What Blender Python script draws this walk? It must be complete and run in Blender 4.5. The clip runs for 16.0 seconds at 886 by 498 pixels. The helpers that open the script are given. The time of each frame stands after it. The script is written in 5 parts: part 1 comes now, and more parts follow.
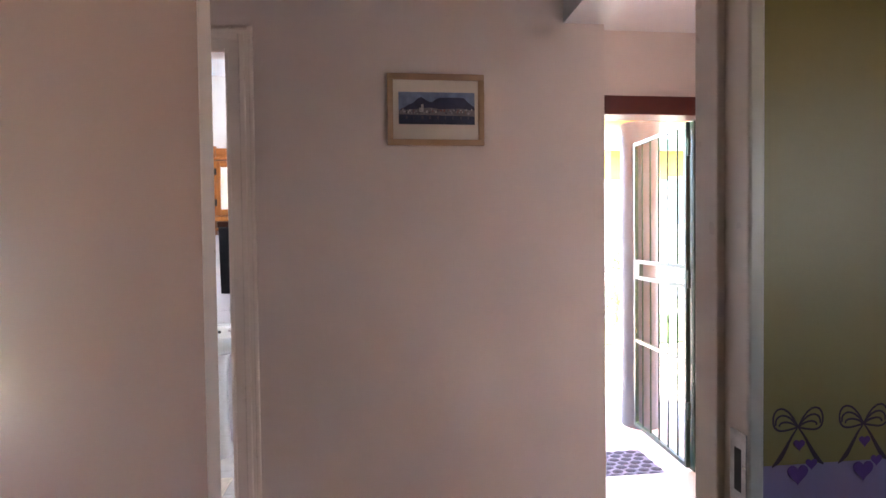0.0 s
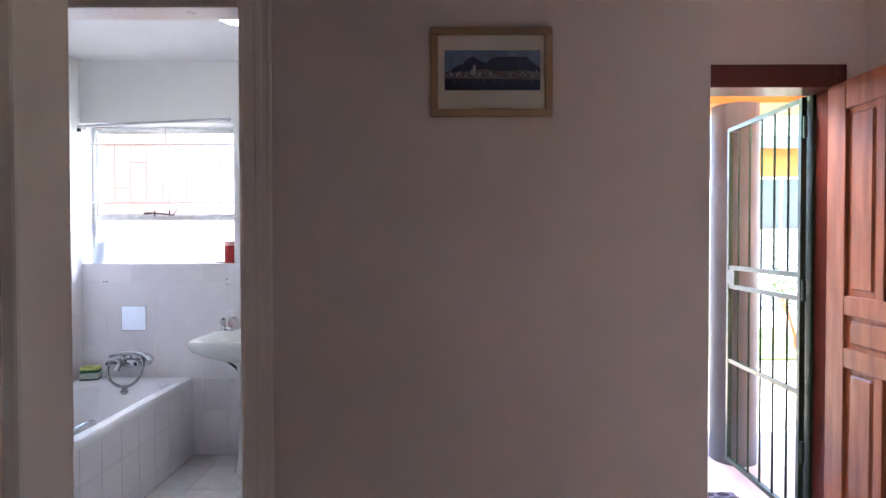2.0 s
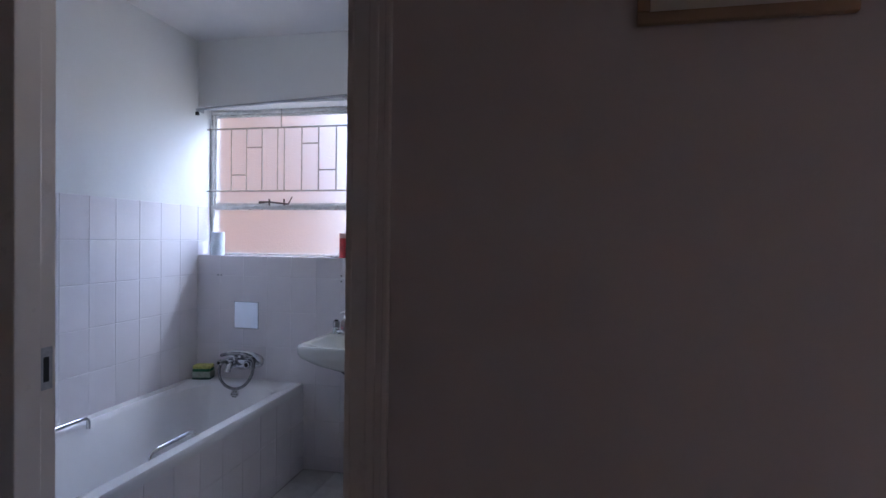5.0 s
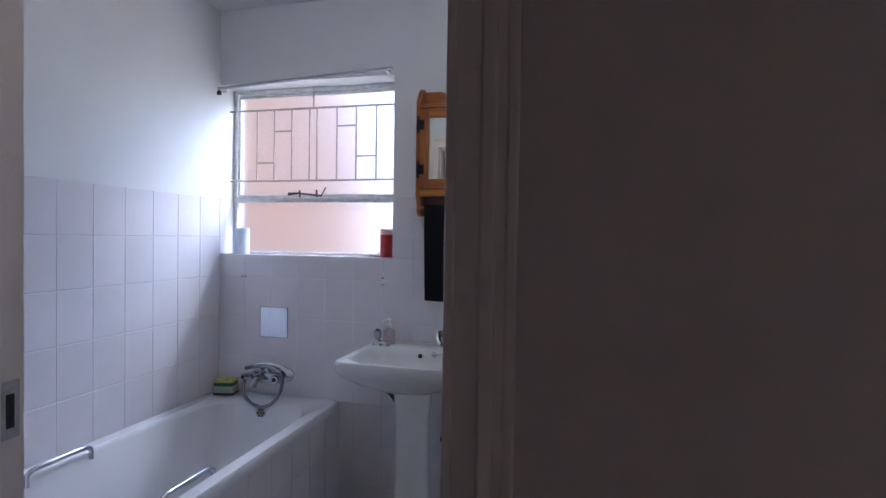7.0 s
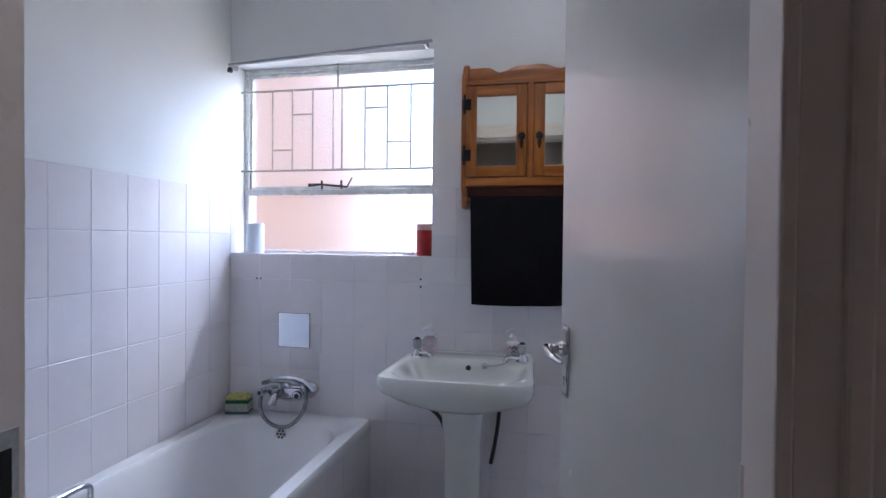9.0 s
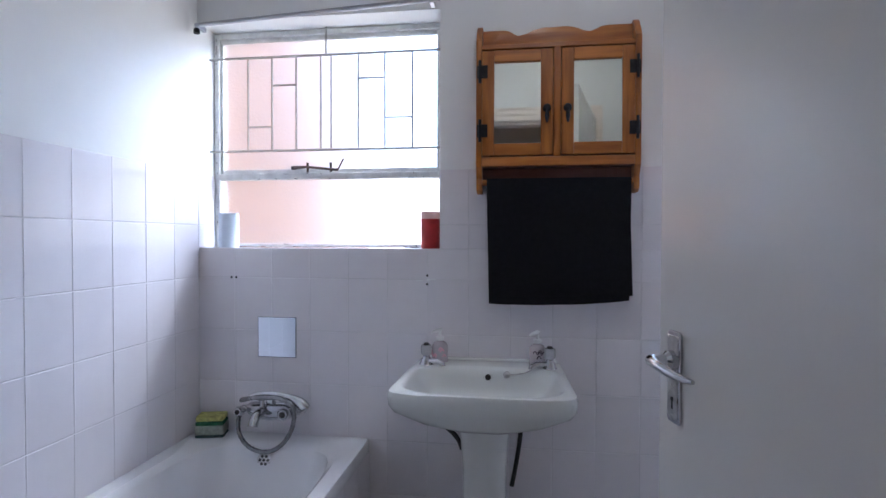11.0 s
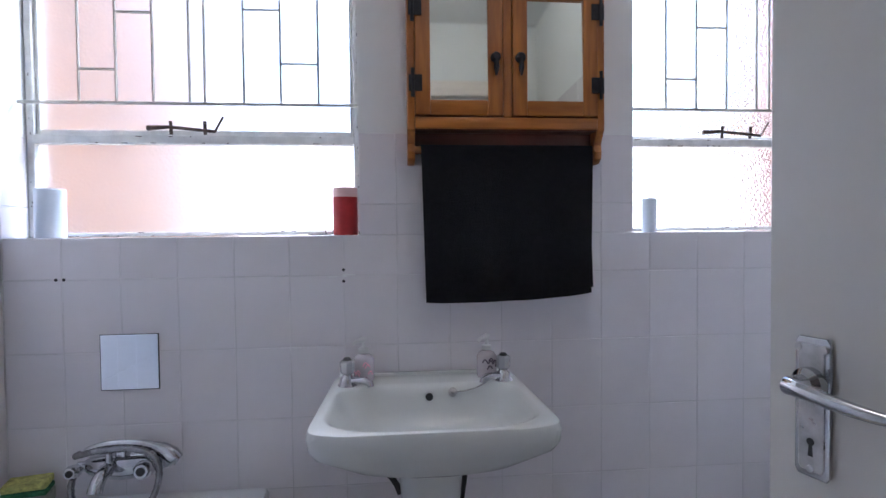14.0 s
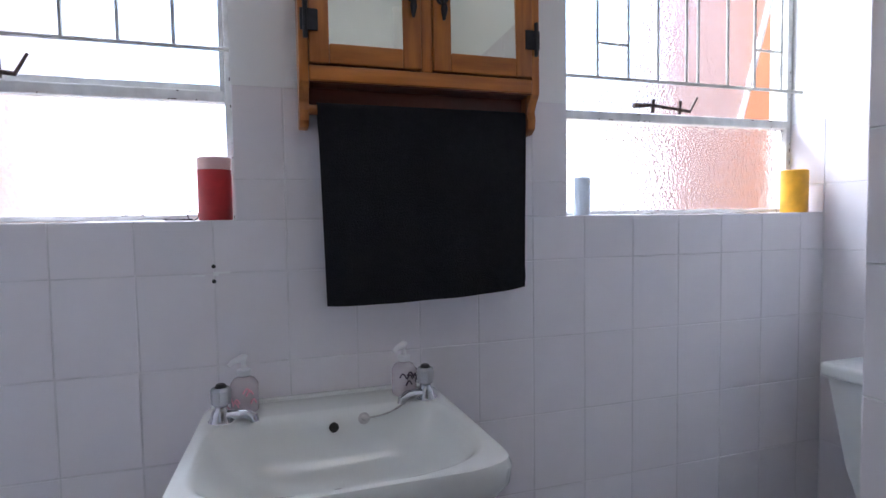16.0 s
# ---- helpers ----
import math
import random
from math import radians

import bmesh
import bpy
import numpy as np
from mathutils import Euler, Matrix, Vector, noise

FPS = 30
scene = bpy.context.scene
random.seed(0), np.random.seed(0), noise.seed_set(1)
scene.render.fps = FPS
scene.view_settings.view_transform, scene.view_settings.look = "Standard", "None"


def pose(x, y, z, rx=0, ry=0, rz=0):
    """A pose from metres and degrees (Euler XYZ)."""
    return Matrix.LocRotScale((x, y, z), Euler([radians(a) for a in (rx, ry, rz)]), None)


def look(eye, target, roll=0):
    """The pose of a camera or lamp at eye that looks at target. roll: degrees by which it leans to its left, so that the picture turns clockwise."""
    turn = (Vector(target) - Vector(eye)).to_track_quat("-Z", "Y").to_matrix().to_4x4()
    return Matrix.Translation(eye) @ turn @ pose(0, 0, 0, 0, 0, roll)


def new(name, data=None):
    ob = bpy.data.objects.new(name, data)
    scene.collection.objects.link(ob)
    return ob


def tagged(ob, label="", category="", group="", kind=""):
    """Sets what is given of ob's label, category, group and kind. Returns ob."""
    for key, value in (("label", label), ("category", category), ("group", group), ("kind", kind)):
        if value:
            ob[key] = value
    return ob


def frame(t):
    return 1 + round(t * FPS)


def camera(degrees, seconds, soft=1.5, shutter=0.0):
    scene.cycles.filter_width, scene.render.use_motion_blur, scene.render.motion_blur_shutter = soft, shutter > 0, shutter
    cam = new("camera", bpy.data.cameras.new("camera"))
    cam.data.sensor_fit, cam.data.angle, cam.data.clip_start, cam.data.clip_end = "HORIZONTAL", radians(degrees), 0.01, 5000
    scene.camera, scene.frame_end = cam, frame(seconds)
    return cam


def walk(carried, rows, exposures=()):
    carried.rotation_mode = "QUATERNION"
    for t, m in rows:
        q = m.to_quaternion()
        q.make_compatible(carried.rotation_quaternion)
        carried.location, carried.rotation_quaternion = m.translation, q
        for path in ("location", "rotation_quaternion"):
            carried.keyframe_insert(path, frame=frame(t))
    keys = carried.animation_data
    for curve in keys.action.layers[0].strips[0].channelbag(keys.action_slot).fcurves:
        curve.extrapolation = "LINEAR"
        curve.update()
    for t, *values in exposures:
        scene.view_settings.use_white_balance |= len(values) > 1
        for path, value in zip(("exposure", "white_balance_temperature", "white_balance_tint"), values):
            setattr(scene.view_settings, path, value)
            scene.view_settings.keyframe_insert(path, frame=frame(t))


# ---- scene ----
cam = camera(78.8, 16.0)

PATH = [
    (0, (-0.164, -0.159, 1.369), (0.061, 1.827, 1.318), -0.7),
    (0.5, (-0.126, -0.085, 1.363), (0.052, 1.907, 1.314), -0.4),
    (1, (-0.108, 0.026, 1.35), (0.02, 2.021, 1.304), -0.3),
    (1.5, (-0.097, 0.136, 1.346), (-0.032, 2.134, 1.306), -0.2),
    (2, (-0.102, 0.231, 1.338), (-0.102, 2.231, 1.303), -0.1),
    (2.5, (-0.102, 0.327, 1.329), (-0.173, 2.325, 1.302), 0.3),
    (3, (-0.115, 0.436, 1.332), (-0.274, 2.43, 1.294), 0.4),
    (3.5, (-0.127, 0.524, 1.320), (-0.382, 2.507, 1.280), 0.7),
    (4, (-0.164, 0.598, 1.314), (-0.479, 2.573, 1.277), 0.6),
    (4.5, (-0.221, 0.705, 1.300), (-0.597, 2.668, 1.273), 1.0),
    (5, (-0.272, 0.777, 1.302), (-0.690, 2.733, 1.268), 0.8),
    (7.5, (-0.6, 1.226, 1.276), (-1.094, 3.164, 1.238), 0.9),
    (8, (-0.673, 1.283, 1.265), (-1.155, 3.224, 1.232), 0.8),
    (8.5, (-0.776, 1.323, 1.271), (-1.227, 3.271, 1.236), 0.8),
    (9, (-0.869, 1.367, 1.26), (-1.292, 3.322, 1.228), 0.6),
    (11.5, (-1.163, 1.715, 1.222), (-1.385, 3.703, 1.185), 0.1),
    (12, (-1.22, 1.804, 1.212), (-1.373, 3.798, 1.184), 0.0),
    (12.5, (-1.269, 1.88, 1.202), (-1.342, 3.879, 1.173), -0.3),
    (13, (-1.301, 1.933, 1.198), (-1.28, 3.933, 1.168), -0.4),
    (13.5, (-1.306, 1.979, 1.196), (-1.199, 3.975, 1.153), -0.5),
    (14, (-1.306, 2.029, 1.192), (-1.115, 4.02, 1.138), -0.6),
    (14.5, (-1.312, 2.103, 1.188), (-1.032, 4.082, 1.114), -0.7),
    (15, (-1.330, 2.213, 1.190), (-0.935, 4.166, 1.096), -0.7),
    (15.5, (-1.314, 2.288, 1.190), (-0.837, 4.228, 1.091), -0.8),
    (16, (-1.318, 2.332, 1.184), (-0.719, 4.238, 1.08), -0.9),
]
EXPOSURES = [(0.0, 5.1, 6600, 19), (1.5, 4.5, 6400, 18), (2.5, 3.9, 5850, 16), (3.5, 3.35, 5650, 17), (5.0, 2.72, 5600, 18), (7.5, 3.05, 5800, 18), (9.0, 3.25, 5850, 17), (12.5, 3.3, 6000, 16), (16.0, 3.3, 6100, 16)]
walk(cam, [(t, look(eye, target, roll)) for t, eye, target, roll in PATH], EXPOSURES)

# ---- world and light ----
world = bpy.data.worlds.new("sky")
scene.world = world
world.use_nodes = True
wn = world.node_tree
sky = wn.nodes.new("ShaderNodeTexSky")
sky.sky_type, sky.sun_disc = "NISHITA", False
sky.sun_elevation, sky.sun_rotation = radians(67), radians(-99)
wn.links.new(sky.outputs[0], wn.nodes["Background"].inputs[0])
wn.nodes["Background"].inputs[1].default_value = 0.15
sun = new("sun", bpy.data.lights.new("sun", "SUN"))
sun.data.energy, sun.data.angle, sun.data.color = 4.0, radians(0.5), (1.0, 0.95, 0.88)
SUN_FROM = Vector((-0.38, -0.06, 0.92))
sun.matrix_world = look(SUN_FROM * 20, (0, 0, 0))
# area lamps added outside above the two bathroom windows, standing in for skylight
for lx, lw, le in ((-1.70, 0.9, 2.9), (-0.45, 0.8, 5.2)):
    lamp = new("window_sky_fill", bpy.data.lights.new("window_sky_fill", "AREA"))
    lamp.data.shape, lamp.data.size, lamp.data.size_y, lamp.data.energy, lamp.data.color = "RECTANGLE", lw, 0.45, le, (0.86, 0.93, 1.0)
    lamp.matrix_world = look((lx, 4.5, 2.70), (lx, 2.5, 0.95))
# fill lamp added under the porch ceiling, out of view, to brighten the hall
lamp = new("door_fill_lamp", bpy.data.lights.new("door_fill_lamp", "AREA"))
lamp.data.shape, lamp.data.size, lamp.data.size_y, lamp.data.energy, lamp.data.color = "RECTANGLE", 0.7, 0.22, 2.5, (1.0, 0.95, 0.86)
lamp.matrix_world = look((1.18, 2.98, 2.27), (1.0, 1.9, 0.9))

# ---- plan ----
H = 2.44                                # ceiling
XL, XR, YB = -2.34, 0.305, 3.57          # bathroom walls, tile faces
YP, YI = 1.834, 1.934                   # picture wall: hall face, bathroom face
JL, JR = -1.564, -0.690                   # bathroom doorway
WC = 0.690                               # outer corner of the picture wall
YH, YS = 0.67, 0.575                     # bedroom wall: hall face, bedroom face
BL, BR = -0.424, 0.364                   # bedroom doorway
SILL, TILE_TOP, TP = 1.193, 1.48, 0.003
REC = 0.115                             # depth of the window recess
YF = 2.60                               # front door wall, inner face
XE = 1.75                               # east wall of the entrance


# ---- materials ----
def material(name, base, rough=0.5, metal=0.0, vary=0.06, scale=4.0, bump=0.0, bump_scale=60.0, second=None, rand=0.0, coat=0.0, trans=0.0, stretch=None):
    m = bpy.data.materials.new(name)
    m.use_nodes = True
    n, l = m.node_tree.nodes, m.node_tree.links
    b = n["Principled BSDF"]
    b.inputs["Roughness"].default_value, b.inputs["Metallic"].default_value = rough, metal
    b.inputs["Coat Weight"].default_value, b.inputs["Transmission Weight"].default_value = coat, trans
    co = n.new("ShaderNodeTexCoord")
    src = co.outputs["Object"]
    if stretch:
        mp = n.new("ShaderNodeMapping")
        mp.inputs["Scale"].default_value = stretch
        l.new(src, mp.inputs[0])
        src = mp.outputs[0]
    t1, t2 = n.new("ShaderNodeTexNoise"), n.new("ShaderNodeTexNoise")
    t1.inputs["Scale"].default_value, t1.inputs["Detail"].default_value = scale, 5
    t2.inputs["Scale"].default_value, t2.inputs["Detail"].default_value = bump_scale, 6
    l.new(src, t1.inputs[0])
    l.new(src, t2.inputs[0])
    r = n.new("ShaderNodeValToRGB")
    dark = second or tuple(c * (1 - 2.2 * vary) for c in base)
    light = tuple(min(1, c * (1 + vary)) for c in base)
    r.color_ramp.elements[0].position, r.color_ramp.elements[1].position = 0.3, 0.68
    r.color_ramp.elements[0].color, r.color_ramp.elements[1].color = (*dark, 1), (*light, 1)
    l.new(t1.outputs[0], r.inputs[0])
    out = r.outputs[0]
    if rand:
        oi, hs, mr = n.new("ShaderNodeObjectInfo"), n.new("ShaderNodeHueSaturation"), n.new("ShaderNodeMapRange")
        mr.inputs[3].default_value, mr.inputs[4].default_value = 1 - rand, 1 + rand
        l.new(oi.outputs["Random"], mr.inputs[0])
        l.new(mr.outputs[0], hs.inputs["Value"])
        l.new(out, hs.inputs["Color"])
        out = hs.outputs[0]
    l.new(out, b.inputs["Base Color"])
    rr = n.new("ShaderNodeMapRange")
    rr.inputs[3].default_value, rr.inputs[4].default_value = max(0, rough - 0.07), min(1, rough + 0.07)
    l.new(t2.outputs[0], rr.inputs[0])
    l.new(rr.outputs[0], b.inputs["Roughness"])
    if bump:
        bp = n.new("ShaderNodeBump")
        bp.inputs["Strength"].default_value, bp.inputs["Distance"].default_value = bump, 0.004
        l.new(t2.outputs[0], bp.inputs["Height"])
        l.new(bp.outputs[0], b.inputs["Normal"])
    return m


M_HALL = material("hall_paint", (0.73, 0.632, 0.578), 0.6, vary=0.03, scale=2.5, bump=0.12, bump_scale=35)
M_BATH = material("bathroom_paint", (0.80, 0.81, 0.80), 0.4, vary=0.02, scale=2, bump=0.1, bump_scale=30)
M_CEIL = material("ceiling_paint", (0.80, 0.79, 0.78), 0.7, vary=0.02, bump=0.1)
M_LIME = material("lime_paint", (0.33, 0.245, 0.085), 0.4, vary=0.04, bump=0.12, bump_scale=35)
M_LILAC = material("lilac_paint", (0.36, 0.26, 0.42), 0.4, vary=0.04, bump=0.12, bump_scale=35)
M_STENCIL = material("stencil_dark_paint", (0.07, 0.03, 0.05), 0.5)
M_HEART = material("stencil_purple_paint", (0.15, 0.05, 0.25), 0.5)
M_GLOSS = material("gloss_door_paint", (0.64, 0.46, 0.38), 0.22, vary=0.02, scale=3, bump=0.05, bump_scale=14, coat=0.3)
M_BDOOR = material("bathroom_door_paint", (0.72, 0.70, 0.66), 0.24, vary=0.02, scale=3, bump=0.05, bump_scale=14, coat=0.3)
M_FRAME = material("door_frame_paint", (0.86, 0.77, 0.69), 0.30, vary=0.012, scale=3, bump=0.06, bump_scale=20, coat=0.4)
M_TILE = material("white_wall_tile", (0.79, 0.76, 0.78), 0.10, vary=0.015, scale=7, bump=0.02, bump_scale=12, rand=0.025)
M_FGROUT = material("floor_grout", (0.40, 0.38, 0.37), 0.9, vary=0.15, scale=8, bump=0.3)
M_GROUT = material("grout", (0.72, 0.70, 0.71), 0.8, vary=0.08, scale=8, bump=0.3)
M_FLOOR = material("floor_tile", (0.62, 0.61, 0.60), 0.25, vary=0.05, scale=12, bump=0.03, rand=0.03)
M_HFLOOR = material("hall_floor", (0.50, 0.43, 0.37), 0.35, vary=0.08, bump=0.05)
M_CERAMIC = material("white_ceramic", (0.78, 0.80, 0.775), 0.22, vary=0.015, coat=0.2)
M_ENAMEL = material("bath_enamel", (0.82, 0.82, 0.83), 0.14, vary=0.01, coat=0.4)
M_CHROME = material("chrome", (0.58, 0.59, 0.61), 0.11, 1.0, vary=0.08, scale=30)
M_STEELDULL = material("worn_chrome", (0.55, 0.54, 0.53), 0.3, 1.0, vary=0.15, scale=40, bump=0.1)
M_HOSE = material("hose_steel", (0.30, 0.30, 0.31), 0.26, 1.0, vary=0.15, scale=40)
M_IRON = material("black_iron", (0.03, 0.03, 0.035), 0.5, 0.6, vary=0.2, scale=50, bump=0.3)
M_WINFRAME = material("window_frame_paint", (0.74, 0.74, 0.72), 0.4, vary=0.08, scale=25, bump=0.3, bump_scale=50)
M_RUST = material("rusty_latch", (0.10, 0.07, 0.06), 0.6, 0.5, vary=0.3, scale=60, bump=0.3)
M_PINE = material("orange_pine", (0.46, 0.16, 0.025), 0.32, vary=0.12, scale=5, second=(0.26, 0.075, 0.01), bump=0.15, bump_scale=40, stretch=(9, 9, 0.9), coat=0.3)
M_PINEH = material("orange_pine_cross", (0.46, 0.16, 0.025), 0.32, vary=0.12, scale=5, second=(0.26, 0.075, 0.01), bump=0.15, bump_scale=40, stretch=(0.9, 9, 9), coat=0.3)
# same pine, darkened for the shade in and under the cabinet
M_PINE_SHADED = material("shaded_pine", (0.12, 0.028, 0.014), 0.35, vary=0.12, scale=5, stretch=(0.9, 9, 9), coat=0.3)
M_TOWEL = material("black_towel", (0.012, 0.012, 0.020), 0.95, vary=0.1, scale=60, bump=1.0, bump_scale=400)
M_DOORWOOD = material("varnished_hardwood", (0.33, 0.115, 0.05), 0.35, vary=0.1, scale=4, second=(0.19, 0.06, 0.025), bump=0.15, bump_scale=40, stretch=(7, 7, 0.8), coat=0.3)
M_REDWOOD = material("dark_red_timber", (0.10, 0.02, 0.015), 0.35, vary=0.15, scale=6)
M_GATE = material("green_gate_paint", (0.015, 0.05, 0.03), 0.35, 0.0, vary=0.2, scale=30, bump=0.1)
M_COLUMN = material("grey_column_paint", (0.125, 0.135, 0.155), 0.6, vary=0.08, bump=0.2)
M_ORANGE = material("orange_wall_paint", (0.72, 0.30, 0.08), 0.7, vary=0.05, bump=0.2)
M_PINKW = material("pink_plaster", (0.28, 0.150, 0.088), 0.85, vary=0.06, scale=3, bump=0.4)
# yellow darkened for a house front lying in shade
M_YELLOW_SHADED = material("yellow_wall_shaded", (0.34, 0.15, 0.03), 0.8, vary=0.05, bump=0.2)
# porch orange darkened to keep this wall from burning out in daylight
M_ORANGE_DARKENED = material("outer_orange_darkened", (0.125, 0.040, 0.010), 0.85, vary=0.06, bump=0.3)
# pink-brown lowered likewise, dimmer light on the wall put into its colour
M_PINK_DARKENED = material("outer_pink_brown_darkened", (0.085, 0.050, 0.046), 0.85, vary=0.06, bump=0.3)
M_BAR = material("burglar_bar_paint", (0.52, 0.51, 0.47), 0.5, vary=0.1, scale=30)
M_WHITEW = material("white_wall", (0.82, 0.82, 0.80), 0.8, vary=0.03, bump=0.2)
M_CONC = material("pale_paving", (0.60, 0.56, 0.52), 0.8, vary=0.08, scale=5, bump=0.3)
M_GROUND = material("dry_ground", (0.45, 0.40, 0.32), 0.9, vary=0.15, scale=2, bump=0.4)
M_GRASS = material("grass", (0.07, 0.12, 0.03), 0.8, vary=0.2)
M_LEAF = material("leaf", (0.06, 0.12, 0.03), 0.6, vary=0.25, scale=20)
M_ROOF = material("roof_sheet", (0.10, 0.13, 0.125), 0.6, vary=0.1)
M_DARKGLASS = material("window_pane_dark", (0.05, 0.07, 0.09), 0.08)
M_RUBBER = material("mat_rubber", (0.16, 0.14, 0.19), 0.9, vary=0.2, scale=50, bump=0.5)
M_MATSTONE = material("mat_pebble", (0.045, 0.038, 0.055), 0.85, vary=0.2, scale=60, bump=0.5)
M_BLUEW = material("white_candle_wax", (0.72, 0.80, 0.88), 0.45, vary=0.03)
M_REDWAX = material("red_wax", (0.50, 0.03, 0.03), 0.4, vary=0.1, scale=30)
M_PALEWAX = material("pale_pink_wax", (0.80, 0.52, 0.48), 0.45)
M_YELWAX = material("yellow_wax", (0.85, 0.42, 0.02), 0.4, vary=0.1, scale=20)
M_SPONGE = material("yellow_sponge", (0.60, 0.60, 0.20), 0.9, vary=0.2, scale=80, bump=0.8, bump_scale=200)
M_SCOUR = material("green_scourer", (0.03, 0.16, 0.08), 0.95, vary=0.2, scale=80, bump=1.0, bump_scale=300)
M_FOAMGREY = material("pale_grey_foam", (0.40, 0.44, 0.38), 0.9, vary=0.12, scale=80, bump=0.8, bump_scale=200)
M_SCOURD = material("dark_teal_sponge", (0.07, 0.14, 0.14), 0.95, vary=0.2, scale=80, bump=0.8, bump_scale=300)
M_BLACK = material("black_plastic", (0.015, 0.015, 0.015), 0.5)
M_PLASTIC = material("white_plastic", (0.80, 0.80, 0.80), 0.35)
M_SOAP = material("clear_soap_bottle", (0.92, 0.84, 0.87), 0.12, vary=0.02, trans=0.5)
M_PINK = material("pink_print", (0.75, 0.35, 0.42), 0.5)
M_DARKINK = material("dark_print", (0.05, 0.03, 0.06), 0.5)
M_LIGHTWOOD = material("pale_frame_wood", (0.42, 0.27, 0.16), 0.45, vary=0.08, scale=6, bump=0.1)
M_MOUNT = material("picture_mount", (0.74, 0.68, 0.58), 0.7)
M_LAMP = material("lamp_opal", (0.85, 0.85, 0.85), 0.3)
M_BATHMAT = material("cream_bath_mat", (0.72, 0.66, 0.55), 0.95, vary=0.06, scale=40, bump=1.0, bump_scale=250)
M_RAIL = material("curtain_rail_metal", (0.45, 0.45, 0.47), 0.3, 0.8, vary=0.1)
M_MIRROR_BLUE = material("bluish_mirror_silver", (0.76, 0.84, 0.92), 0.02, 1.0, vary=0.0)
M_MIRROR = material("mirror_silver", (0.81, 0.85, 0.78), 0.01, 1.0, vary=0.0)


def frosted(name, rough=0.46, relief=0.3):
    """Obscured window glass with raised dimples."""
    m = bpy.data.materials.new(name)
    m.use_nodes = True
    n, l = m.node_tree.nodes, m.node_tree.links
    b = n["Principled BSDF"]
    b.inputs["Transmission Weight"].default_value = 1.0
    b.inputs["Roughness"].default_value = rough
    b.inputs["Base Color"].default_value = (0.97, 0.97, 0.97, 1)
    b.inputs["IOR"].default_value = 1.3
    co, v, bp = n.new("ShaderNodeTexCoord"), n.new("ShaderNodeTexVoronoi"), n.new("ShaderNodeBump")
    v.inputs["Scale"].default_value = 110
    bp.inputs["Strength"].default_value, bp.inputs["Distance"].default_value = relief, 0.003
    l.new(co.outputs["Object"], v.inputs["Vector"])
    l.new(v.outputs["Distance"], bp.inputs["Height"])
    l.new(bp.outputs[0], b.inputs["Normal"])
    return m


M_FROST = frosted("obscured_glass")
M_FROST_WET = frosted("obscured_glass_clearer", 0.22, 0.9)
M_GLOW = bpy.data.materials.new("lit_opal_glass")
M_GLOW.use_nodes = True
M_GLOW.node_tree.nodes["Principled BSDF"].inputs["Emission Color"].default_value = (1.0, 0.96, 0.9, 1)
M_GLOW.node_tree.nodes["Principled BSDF"].inputs["Emission Strength"].default_value = 0.8
M_CLEAR = material("clear_acrylic", (0.95, 0.95, 0.97), 0.10, vary=0.0, trans=0.6)


# ---- mesh helpers ----
def part(name, bm, mat, parent=None, label="", smooth=False, kind=""):
    """One bmesh as one mesh object, under a thing where one is given."""
    me = bpy.data.meshes.new(name)
    bmesh.ops.recalc_face_normals(bm, faces=bm.faces)
    bm.to_mesh(me)
    bm.free()
    if smooth:
        me.polygons.foreach_set("use_smooth", [True] * len(me.polygons))
        me.set_sharp_from_angle(angle=radians(38))
    for mt in (mat if isinstance(mat, (list, tuple)) else [mat]):
        me.materials.append(mt)
    ob = new(name, me)
    if parent:
        ob.parent = parent
    return tagged(ob, label, kind=kind)


def box(bm, x0, x1, y0, y1, z0, z1, bevel=0.0, seg=2, mat=0):
    """Adds a box, with rounded edges where bevel is given."""
    g = bmesh.ops.create_cube(bm, size=1.0)
    for v in g["verts"]:
        v.co = Vector(((x0 + x1) / 2 + v.co.x * (x1 - x0), (y0 + y1) / 2 + v.co.y * (y1 - y0), (z0 + z1) / 2 + v.co.z * (z1 - z0)))
    faces = {f for v in g["verts"] for f in v.link_faces}
    for f in faces:
        f.material_index = mat
    if bevel:
        edges = {e for v in g["verts"] for e in v.link_edges}
        bmesh.ops.bevel(bm, geom=list(edges), offset=bevel, segments=seg, profile=0.5, affect="EDGES")
    return bm


def boxes(*rows, bevel=0.0, seg=2):
    bm = bmesh.new()
    for r in rows:
        box(bm, *r, bevel=bevel, seg=seg)
    return bm


def lathe(bm, profile, m=None, seg=28):
    """Turns a list of (radius, height) round the z axis, then moves it by m."""
    rings = []
    for r, z in profile:
        if r < 1e-6:
            rings.append([bm.verts.new((0, 0, z))])
        else:
            rings.append([bm.verts.new((r * math.cos(2 * math.pi * k / seg), r * math.sin(2 * math.pi * k / seg), z)) for k in range(seg)])
    for a, b in zip(rings, rings[1:]):
        for k in range(seg):
            q = [a[k % len(a)], a[(k + 1) % len(a)], b[(k + 1) % len(b)], b[k % len(b)]]
            q = list(dict.fromkeys(q))
            if len(q) > 2:
                bm.faces.new(q)
    if m:
        bmesh.ops.transform(bm, matrix=m, verts=[v for ring in rings for v in ring])
    return bm


